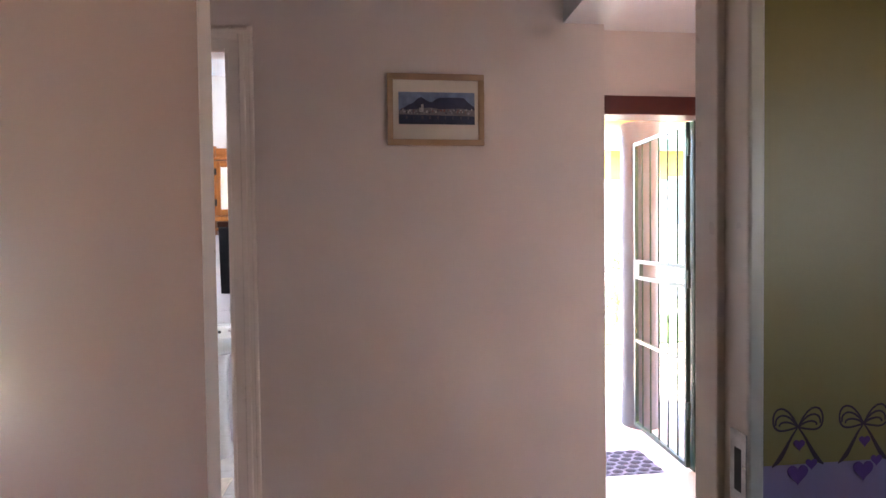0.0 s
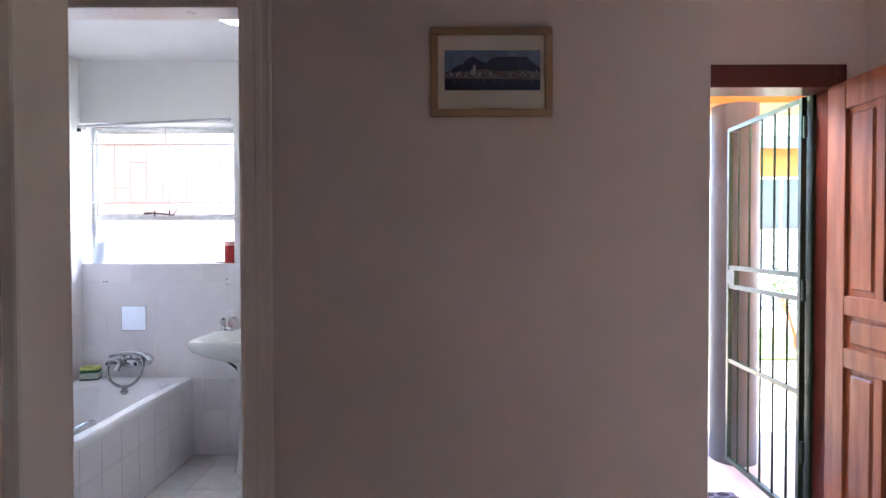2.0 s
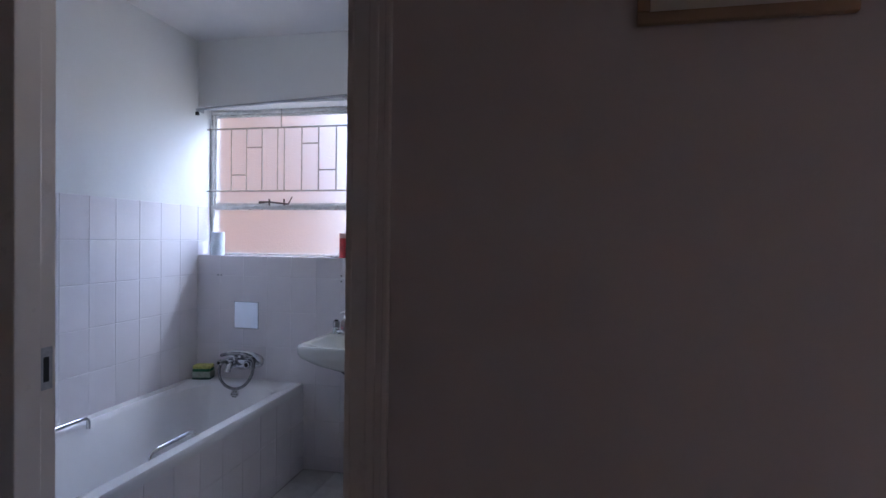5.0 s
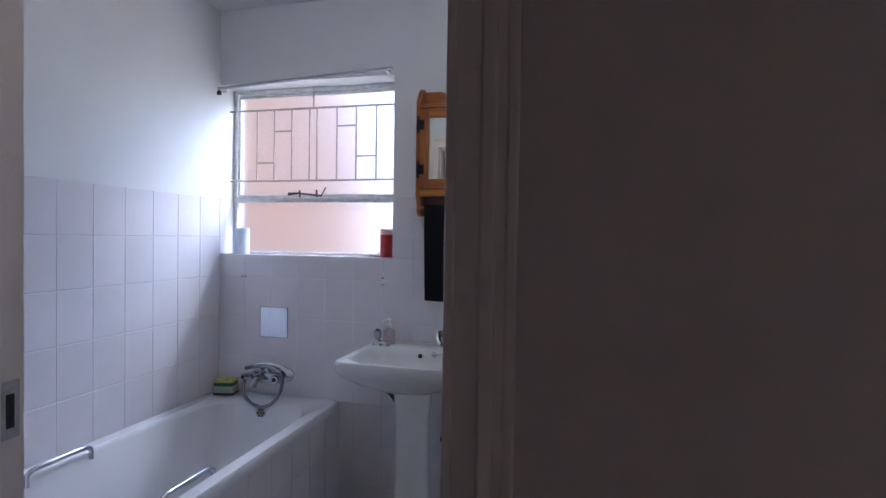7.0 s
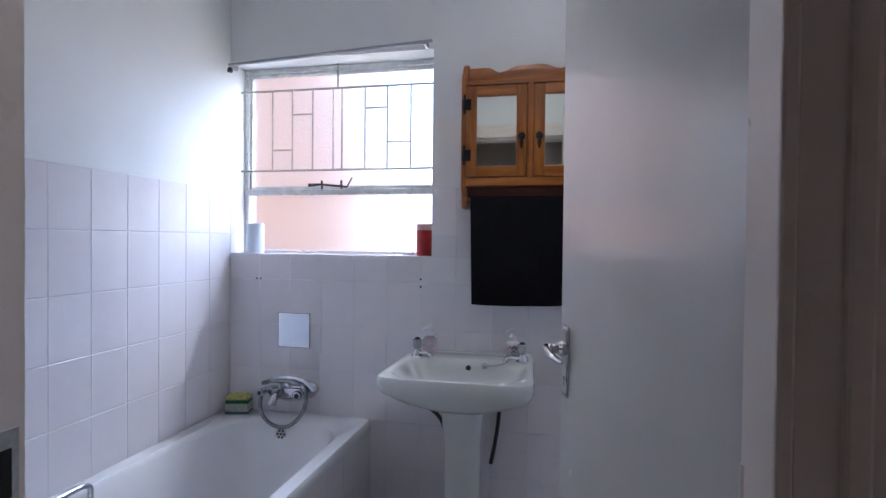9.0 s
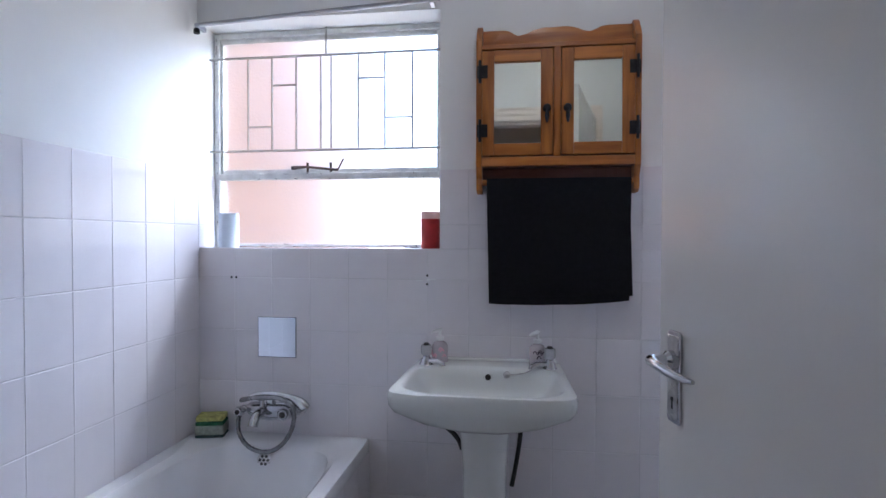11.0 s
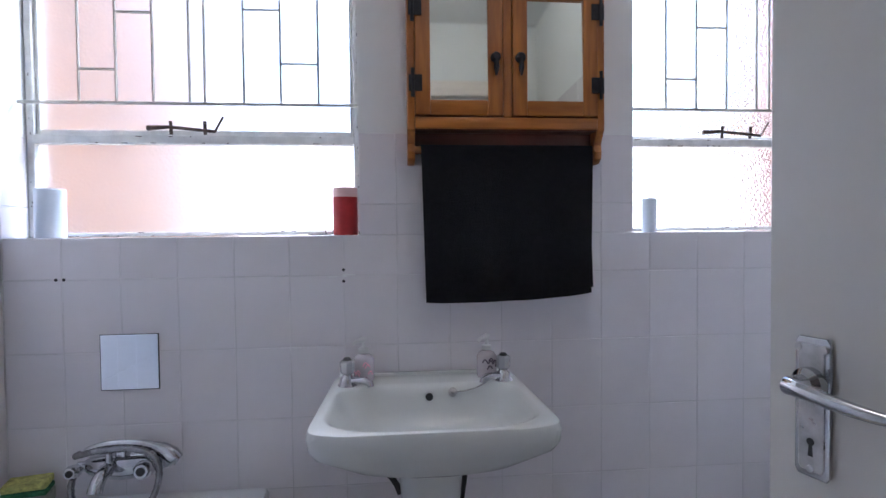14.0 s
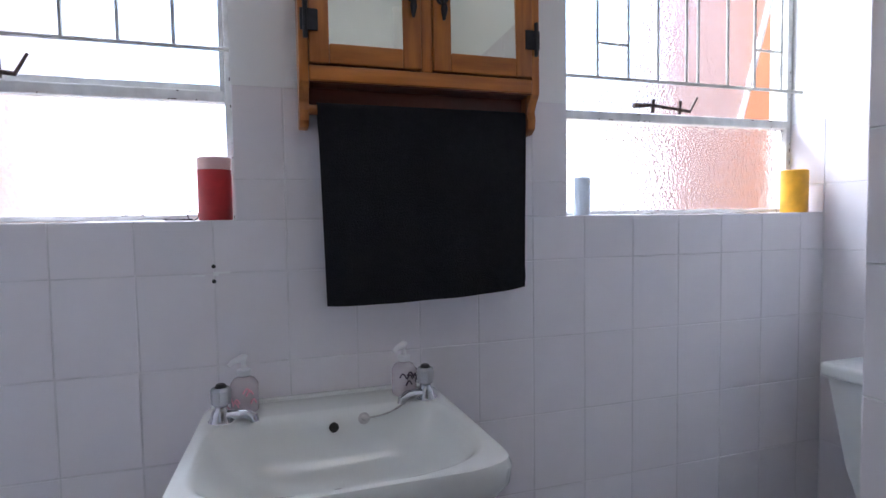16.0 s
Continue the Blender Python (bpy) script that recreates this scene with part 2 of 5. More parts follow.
def tube(bm, pts, r, seg=10, closed=False):
    """A tube of radius r (a number, or one for each point) along points."""
    pts = [Vector(p) for p in pts]
    rad = r if isinstance(r, (list, tuple)) else [r] * len(pts)
    rings, n = [], len(pts)
    prev = None
    for i, p in enumerate(pts):
        a = pts[i - 1] if (i or closed) else p
        b = pts[(i + 1) % n] if (i < n - 1 or closed) else p
        d = (b - a).normalized()
        u = prev or (Vector((0, 0, 1)) if abs(d.z) < 0.9 else Vector((1, 0, 0)))
        u = (u - d * u.dot(d)).normalized()
        prev = u
        w = d.cross(u)
        rings.append([bm.verts.new(p + (u * math.cos(2 * math.pi * k / seg) + w * math.sin(2 * math.pi * k / seg)) * rad[i]) for k in range(seg)])
    for i in range(n if closed else n - 1):
        a, b = rings[i], rings[(i + 1) % n]
        for k in range(seg):
            bm.faces.new((a[k], a[(k + 1) % seg], b[(k + 1) % seg], b[k]))
    if not closed:
        bm.faces.new(rings[0])
        bm.faces.new(rings[-1])
    return bm


def bez(a, b, c, d, n=14):
    a, b, c, d = Vector(a), Vector(b), Vector(c), Vector(d)
    return [a * (1 - t) ** 3 + b * 3 * t * (1 - t) ** 2 + c * 3 * t * t * (1 - t) + d * t ** 3 for t in (i / n for i in range(n + 1))]


def slab(bm, outline, lo, hi, axis="y", bevel=0.0):
    """A flat outline of (u, v) made thick from lo to hi along an axis."""
    def at(u, v, w):
        return {"y": (u, w, v), "x": (w, u, v), "z": (u, v, w)}[axis]
    a = [bm.verts.new(at(u, v, lo)) for u, v in outline]
    b = [bm.verts.new(at(u, v, hi)) for u, v in outline]
    fs = [bm.faces.new(a), bm.faces.new(list(reversed(b)))]
    n = len(a)
    for k in range(n):
        fs.append(bm.faces.new((a[k], b[k], b[(k + 1) % n], a[(k + 1) % n])))
    if bevel:
        bmesh.ops.bevel(bm, geom=list({e for f in fs[:2] for e in f.edges}), offset=bevel, segments=2, profile=0.5, affect="EDGES")
    return bm


def thing(name, at, label, category, group=""):
    """An Empty at the base of a thing; its parts are built in the world's coordinates and hung on it."""
    e = new(name)
    e.empty_display_size = 0.05
    e.location = at
    return tagged(e, label, category, group)


def hang(e):
    """Keeps the parts of a thing where they were built."""
    inv = Matrix.Translation(e.location).inverted()
    for c in e.children:
        c.matrix_parent_inverse = inv
    return e


def structure(name, bm, mat, label="", smooth=False):
    return part(name, bm, mat, None, label, smooth, "structure")


# ---- large structure ----
structure("floor", boxes((XL - 0.2, XR + 0.12, YS, YB + 0.25, -0.12, -0.003), (XR + 0.12, XE + 0.1, YS, YF + 0.12, -0.12, -0.003)), M_FGROUT, "grey cement bed under the floor tiles")
structure("floor_hall", boxes((XL - 0.2, XE, -2.6, YP + 0.02, -0.003, 0.0), (WC, XE, YP + 0.02, YF + 0.12, -0.003, 0.0)), M_HFLOOR, "brown hall floor")
structure("floor_bedroom_base", boxes((XL - 0.2, XE + 0.1, -2.6, YS, -0.12, -0.003)), M_FGROUT, "cement bed of the bedroom floor")
structure("ceiling_bathroom", boxes((XL - 0.12, XR + 0.12, YI - 0.05, YB + 0.25, H, H + 0.1)), M_CEIL, "white painted bathroom ceiling")
structure("ceiling_hall", boxes((XL - 0.2, XE + 0.2, YS - 0.05, YP + 0.05, H, H + 0.1), (WC - 0.1, XE + 0.2, YP + 0.05, YF + 0.2, H, H + 0.1)), M_CEIL, "white painted hall ceiling")
structure("ceiling_bedroom", boxes((XL - 0.2, XE + 0.2, -2.7, YS - 0.05, H, H + 0.1)), M_CEIL, "white painted bedroom ceiling")
# picture wall with the bathroom doorway
structure("wall_picture", boxes((XL - 0.2, JL - 0.082, YP, YI, 0, H), (JR + 0.082, WC, YP, YI, 0, H), (JL - 0.082, JR + 0.082, YP, YI, 2.08, H)), M_HALL, "beige painted plaster wall")
structure("wall_bathroom_west", boxes((XL - 0.15, XL - TP, YI, YB + 0.2, 0, H)), M_BATH, "white painted wall above tiles")
structure("wall_bathroom_east", boxes((XR + TP, XR + 0.12, YI, YB + 0.2, 0, H)), M_BATH, "white painted wall above tiles")
W1 = (XL, -1.395, SILL, 2.06)
W2 = (-0.59, XR, SILL, 2.06)
structure("wall_bathroom_north", boxes((XL - TP, XR + TP, YB + TP, YB + 0.2, 0, SILL - 0.012), 
    (W1[1], W2[0], YB + TP, YB + 0.2, SILL - 0.012, 2.06), (XL - TP, XR + TP, YB + TP, YB + 0.2, 2.06, H)), M_BATH, "white painted window wall")
structure("wall_bathroom_south", boxes((XL, JL - 0.082, YI, YI + 0.012, 0, H), (JR + 0.082, XR, YI, YI + 0.012, 0, H), (JL - 0.082, JR + 0.082, YI, YI + 0.012, 2.08, H)), M_BATH, "white painted wall round the doorway")
# partition beside the toilet
structure("wall_partition", boxes((-0.472, -0.37, YI + 0.012, 2.91, 0, H)), M_BATH, "short partition wall beside the toilet")
# entrance
structure("wall_entrance_west", boxes((WC - 0.1, WC, YI, YF, 0, H)), M_HALL, "beige painted plaster wall")
structure("beam_archway", boxes((WC - 0.16, WC, YH, YP, 2.165, H)), M_CEIL, "white painted beam across the passage")
FL, FR = 0.77, 1.60
structure("wall_front", boxes((WC - 0.1, FL, YF, YF + 0.12, 0, H), (FR + 0.05, XE + 0.1, YF, YF + 0.12, 0, H), (FL, FR + 0.05, YF, YF + 0.12, 2.095, H)), M_HALL, "beige painted wall over the front door")
structure("wall_entrance_east", boxes((XE, XE + 0.12, YS, YF, 0, H)), M_HALL, "beige painted plaster wall")
structure("wall_hall_west", boxes((XL - 0.2, XL - 0.08, YH, YP, 0, H)), M_HALL, "beige painted plaster wall")
# bedroom
structure("wall_bedroom_hall_side", boxes((XL - 0.2, BL - 0.026, YH - 0.05, YH, 0, H), (BR + 0.026, XE, YH - 0.05, YH, 0, H), (BL - 0.026, BR + 0.026, YH - 0.05, YH, 2.08, H)), M_HALL, "beige painted hall side of the bedroom wall")
structure("wall_bedroom_upper", boxes((XL - 0.2, BL - 0.026, YS, YH - 0.05, 1.02, H), (BR + 0.026, XE, YS, YH - 0.05, 1.02, H), (BL - 0.026, BR + 0.026, YS, YH - 0.05, 2.08, H)), M_LIME, "lime green painted bedroom wall")
structure("wall_bedroom_lower", boxes((XL - 0.2, BL - 0.026, YS, YH - 0.05, 0, 1.02), (BR + 0.026, XE, YS, YH - 0.05, 0, 1.02)), M_LILAC, "lilac painted lower bedroom wall")
structure("wall_bedroom_east", boxes((XE, XE + 0.12, -2.6, -1.25, 0, H), (XE, XE + 0.12, -0.8, YS, 0, H), (XE, XE + 0.12, -1.25, -0.8, 0, 1.2), (XE, XE + 0.12, -1.25, -0.8, 1.8, H)), M_LIME, "lime green painted bedroom wall with a window opening")
structure("wall_bedroom_west", boxes((XL - 0.32, XL - 0.2, -2.6, YS, 0, H)), M_LIME, "lime green painted bedroom wall")
structure("wall_bedroom_south", boxes((XL - 0.2, XE, -2.72, -2.6, 0, H)), M_LIME, "lime green painted bedroom wall")


def door_frame(name, x0, x1, y0, y1, top, label, stop_y, prof=((0, 0.032, 0.004), (0.032, 0.054, 0.0085), (0.054, 0.066, 0.005), (0.066, 0.082, 0.009))):
    """Pressed steel door frame: jambs and head with a stop."""
    bm = bmesh.new()
    for s, e in ((-1, x0), (1, x1)):
        for a, b, o in prof:
            box(bm, min(e + s * a, e + s * b), max(e + s * a, e + s * b), y0 - o, y1 + o, 0, top + b, 0.0045 if o > 0.006 else 0)
    for a, b, o in prof:
        box(bm, x0 - a, x1 + a, y0 - o, y1 + o, top + a, top + b, 0.0045 if o > 0.006 else 0)
    for a, b in ((x0, x0 + 0.014), (x1 - 0.014, x1)):
        box(bm, a, b, *stop_y, 0, top, 0.003)
    box(bm, x0 + 0.014, x1 - 0.014, *stop_y, top - 0.014, top, 0.003)
    return structure(name, bm, M_FRAME, label)


door_frame("door_frame_bathroom", JL, JR, YP, YI + 0.012, 2.035, "cream painted steel door frame", (YP - 0.006, YI - 0.035))
door_frame("door_frame_bedroom", BL, BR, YS, YH, 2.035, "cream painted steel door frame", (YS + 0.045, YH + 0.01), ((0, 0.026, 0.008),))

# ---- outdoors ----
structure("ground", boxes((-60, 60, YF + 0.17, 80, -0.25, -0.15), (-60, XL - 0.33, -60, YF + 0.17, -0.25, -0.15), (XE + 0.13, 60, -60, YF + 0.17, -0.25, -0.15), (XL - 0.33, XE + 0.13, -60, -2.73, -0.25, -0.15)), M_GROUND, "pale dry ground")


# ---- bathroom ----
def tile_field(name, parent_name, label, cells, place, kindname="tile"):
    """Wall or floor tiles as parts; cells are (u0, u1, v0, v1), place turns (u, v, depth) into the world."""
    base = new(parent_name)
    tagged(base, label, kind="structure")
    shared = {}
    for u0, u1, v0, v1 in cells:
        key = (round(u1 - u0, 4), round(v1 - v0, 4))
        if key not in shared:
            bm = bmesh.new()
            g = 0.0013
            w, h = key[0] - 2 * g, key[1] - 2 * g
            e = 0.0010
            lo = [bm.verts.new(place(x, y, 0) - place(0, 0, 0)) for x, y in ((g, g), (g + w, g), (g + w, g + h), (g, g + h))]
            mi = [bm.verts.new(place(x, y, TP - e) - place(0, 0, 0)) for x, y in ((g, g), (g + w, g), (g + w, g + h), (g, g + h))]
            hi = [bm.verts.new(place(x, y, TP) - place(0, 0, 0)) for x, y in ((g + e, g + e), (g + w - e, g + e), (g + w - e, g + h - e), (g + e, g + h - e))]
            for a, b in ((lo, mi), (mi, hi)):
                for k in range(4):
                    bm.faces.new((a[k], a[(k + 1) % 4], b[(k + 1) % 4], b[k]))
            bm.faces.new(hi)
            bmesh.ops.recalc_face_normals(bm, faces=bm.faces)
            me = bpy.data.meshes.new(kindname)
            bm.to_mesh(me)
            bm.free()
            me.materials.append(M_FLOOR if kindname == "floor_tile" else M_TILE)
            shared[key] = me
        ob = new(kindname, shared[key])
        ob.location = place(u0, v0, 0)
        ob.parent = base
    return base


def grid(u0, u1, v0, v1, gu, gv, pu, pv, skip=()):
    """Cells of a tile grid with origin (gu, gv) and pitch (pu, pv), cut at the field's edges; skip: openings."""
    def cuts(a, b, o, p, extra):
        c = {round(a, 4), round(b, 4)}
        k = math.ceil((a - o) / p + 1e-6)
        while o + k * p < b - 1e-4:
            c.add(round(o + k * p, 4))
            k += 1
        return sorted(c)
    out = []
    for a, b in zip(cuts(u0, u1, gu, pu, ()), cuts(u0, u1, gu, pu, ())[1:]):
        for c, d in zip(cuts(v0, v1, gv, pv, ()), cuts(v0, v1, gv, pv, ())[1:]):
            if b - a < 0.012 or d - c < 0.012:
                continue
            out.append((a, b, c, d))
    return out


def bath():
    e = thing("bathtub", (-1.97, 2.78, 0), "white enamel built-in bathtub with a tiled side panel", "bathtub")
    x0, x1, y0, y1, z = XL, -1.652, YI + 0.02, YB, 0.487
    bm = bmesh.new()

    def ring(cx, cy, hx, hy, zz, p, n=48):
        out = []
        for k in range(n):
            a = 2 * math.pi * (k + 0.5) / n
            c, s = math.cos(a), math.sin(a)
            out.append(bm.verts.new((cx + hx * math.copysign(abs(c) ** (2 / p), c), cy + hy * math.copysign(abs(s) ** (2 / p), s), zz)))
        return out
    cx, cy, hx, hy = (x0 + x1) / 2, (y0 + y1) / 2, (x1 - x0) / 2, (y1 - y0) / 2
    rings = [ring(cx, cy, hx - 0.002, hy - 0.002, z - 0.045, 60), ring(cx, cy, hx, hy, z - 0.01, 60), ring(cx, cy, hx - 0.006, hy - 0.004, z, 50),
             ring(cx, cy + 0.01, hx - 0.055, hy - 0.085, z, 7), ring(cx, cy + 0.01, hx - 0.075, hy - 0.11, z - 0.02, 6),
             ring(cx, cy + 0.03, hx - 0.105, hy - 0.19, z - 0.24, 5), ring(cx, cy + 0.04, hx - 0.16, hy - 0.28, z - 0.37, 4), ring(cx, cy + 0.04, hx - 0.26, hy - 0.45, z - 0.39, 3)]
    for a, b in zip(rings, rings[1:]):
        for k in range(len(a)):
            bm.faces.new((a[k], a[(k + 1) % len(a)], b[(k + 1) % len(b)], b[k]))
    bm.faces.new(rings[-1])
    part("tub", bm, M_ENAMEL, e, smooth=True)
    part("panel_base", boxes((x1 - 0.03, x1 - 0.012 , y0, y1, 0, z - 0.045)), M_GROUT, e)
    n = 0
    for u0, u1, v0, v1 in grid(y0, y1, 0.0, z - 0.046, YB, 0.08, 0.15, 0.2):
        bm = boxes((x1 - 0.0125, x1 - 0.005, u0 + 0.001, u1 - 0.001, v0 + 0.001, v1 - 0.001))
        part("panel_tile", bm, M_TILE, e)
    # overflow rose
    o = part("overflow", lathe(bmesh.new(), [(0, 0.006), (0.026, 0.006), (0.031, 0.002), (0.031, 0)], Matrix.Translation((-2.02, YB - 0.106, 0.425)) @ Matrix.Rotation(radians(76), 4, "X")), M_STEELDULL, e, "round chrome overflow rose", True)
    for k in range(7):
        a = k * math.pi / 3
        r = 0.0 if k == 6 else 0.015
        part("hole", lathe(bmesh.new(), [(0.0, 0.0085), (0.0052, 0.0085), (0.0052, 0.004)], Matrix.Translation((-2.02, YB - 0.106, 0.425)) @ Matrix.Rotation(radians(76), 4, "X") @ Matrix.Translation((r * math.cos(a), r * math.sin(a), 0)), 10), M_BLACK, o)
    for x, yy, sx in ((x1 - 0.065, 2.59, -1), (x0 + 0.08, 2.62, 1)):
        zt = z + 0.002
        pts = [(x, yy - 0.12, zt - 0.03)] + bez((x, yy - 0.12, zt), (x, yy - 0.115, zt + 0.016), (x, yy - 0.10, zt + 0.020), (x, yy - 0.08, zt + 0.020), 6) + bez((x, yy + 0.08, zt + 0.020), (x, yy + 0.10, zt + 0.020), (x, yy + 0.115, zt + 0.016), (x, yy + 0.12, zt), 6) + [(x, yy + 0.12, zt - 0.03)]
        part("grab_handle", tube(bmesh.new(), pts, 0.0085, 12), M_CHROME, e, "chrome grab handle", True)
    hang(e)


def bath_mixer():
    x, y, z = -2.018, YB - 0.055, 0.592
    e = thing("bath_mixer", (x, YB, z), "chrome bath mixer with looped hose and hand shower", "tap")
    out = Matrix.Rotation(radians(90), 4, "X")
    m = Matrix.Translation((0, y, z)) @ Matrix.Diagonal((1, 0.75, 1, 1)) @ Matrix.Translation((0, -y, -z))
    bm = tube(bmesh.new(), [(x - 0.098, y, z + 0.004), (x - 0.082, y, z + 0.002), (x - 0.045, y, z - 0.002), (x, y, z - 0.004), (x + 0.05, y, z), (x + 0.088, y, z + 0.002), (x + 0.102, y, z + 0.004)], [0.012, 0.024, 0.032, 0.035, 0.033, 0.027, 0.014], 22)
    bmesh.ops.transform(bm, matrix=m, verts=bm.verts)
    part("body", bm, M_CHROME, e, smooth=True)
    for sx in (-0.075, 0.075):
        part("wall_flange", lathe(bmesh.new(), [(0, 0.055), (0.016, 0.055), (0.017, 0.02), (0.034, 0.012), (0.036, 0)], Matrix.Translation((x + sx, YB, z)) @ out), M_CHROME, e, smooth=True)
    for sx, rr, reach in ((-0.112, 0.019, 0.034), (0.066, 0.024, 0.044)):
        g = Matrix.Translation((x + sx, y - 0.010, z - 0.004)) @ Matrix.Rotation(radians(84), 4, "X")
        hd = part("tap_handle", lathe(bmesh.new(), [(0, reach), (rr * 0.72, reach), (rr * 0.94, reach - 0.006), (rr, reach * 0.45), (rr * 0.86, 0.0), (0, -0.01)], g, 9), M_CHROME, e, "chrome tap handle", True)
        part("button", lathe(bmesh.new(), [(0, reach + 0.003), (rr * 0.46, reach + 0.002), (rr * 0.48, reach - 0.002)], g, 14), M_BLACK, hd)
    part("handle_neck", tube(bmesh.new(), [(x - 0.112, y - 0.004, z + 0.002), (x - 0.085, y, z + 0.002)], 0.013, 14), M_CHROME, e, smooth=True)
    part("spout", tube(bmesh.new(), bez((x - 0.022, y, z + 0.004), (x - 0.026, y - 0.05, z + 0.006), (x - 0.028, y - 0.075, z - 0.004), (x - 0.030, y - 0.085, z - 0.036), 9), [0.019, 0.019, 0.018, 0.018, 0.017, 0.017, 0.017, 0.017, 0.018, 0.018], 16), M_CHROME, e, smooth=True)
    part("diverter", lathe(bmesh.new(), [(0, 0.046), (0.010, 0.045), (0.012, 0.034), (0.007, 0.030), (0.010, 0.0)], Matrix.Translation((x - 0.022, y - 0.028, z + 0.012)), 16), M_CHROME, e, smooth=True)
    part("cradle", boxes((x - 0.012, x + 0.014, y - 0.022, y + 0.010, z + 0.026, z + 0.052), bevel=0.005, seg=3), M_CHROME, e, smooth=True)
    flat = Matrix.Translation((0, y - 0.025, 0)) @ Matrix.Diagonal((1, 0.7, 1, 1)) @ Matrix.Translation((0, -y + 0.025, 0))
    bm = tube(bmesh.new(), bez((x - 0.082, y - 0.025, z + 0.048), (x - 0.03, y - 0.028, z + 0.072), (x + 0.075, y - 0.028, z + 0.078), (x + 0.150, y - 0.025, z + 0.016), 14), [0.008, 0.0095, 0.0105, 0.011, 0.0115, 0.012, 0.012, 0.012, 0.013, 0.0145, 0.017, 0.020, 0.023, 0.024, 0.017], 16)
    bmesh.ops.transform(bm, matrix=flat, verts=bm.verts)
    hs = part("hand_shower", bm, M_CHROME, e, "chrome hand shower lying on its cradle", True)
    part("spray_face", lathe(bmesh.new(), [(0, 0.006), (0.014, 0.005), (0.018, 0.0), (0, 0)], Matrix.Translation((x + 0.138, y - 0.031, z + 0.014)) @ Matrix.Rotation(radians(140), 4, "Y"), 18), M_STEELDULL, hs, smooth=True)
    pts = bez((x - 0.112, y - 0.022, z - 0.012), (x - 0.125, y - 0.05, z - 0.07), (x - 0.075, y - 0.062, z - 0.132), (x - 0.004, y - 0.062, z - 0.134), 24)[:-1]
    pts += bez((x - 0.004, y - 0.062, z - 0.134), (x + 0.080, y - 0.062, z - 0.134), (x + 0.128, y - 0.055, z - 0.03), (x + 0.106, y - 0.050, z + 0.026), 28)[:-1]
    pts += bez((x + 0.106, y - 0.050, z + 0.026), (x + 0.088, y - 0.047, z + 0.064), (x + 0.020, y - 0.045, z + 0.062), (x - 0.040, y - 0.045, z + 0.056), 24)[:-1]
    pts += bez((x - 0.040, y - 0.045, z + 0.056), (x - 0.085, y - 0.043, z + 0.050), (x - 0.118, y - 0.036, z + 0.034), (x - 0.090, y - 0.028, z + 0.046), 14)
    part("hose", tube(bmesh.new(), pts, [0.0074 + 0.0016 * (k % 2) for k in range(len(pts))], 10), M_HOSE, e, "ribbed chrome hose hanging in a loop", True)
    hang(e)


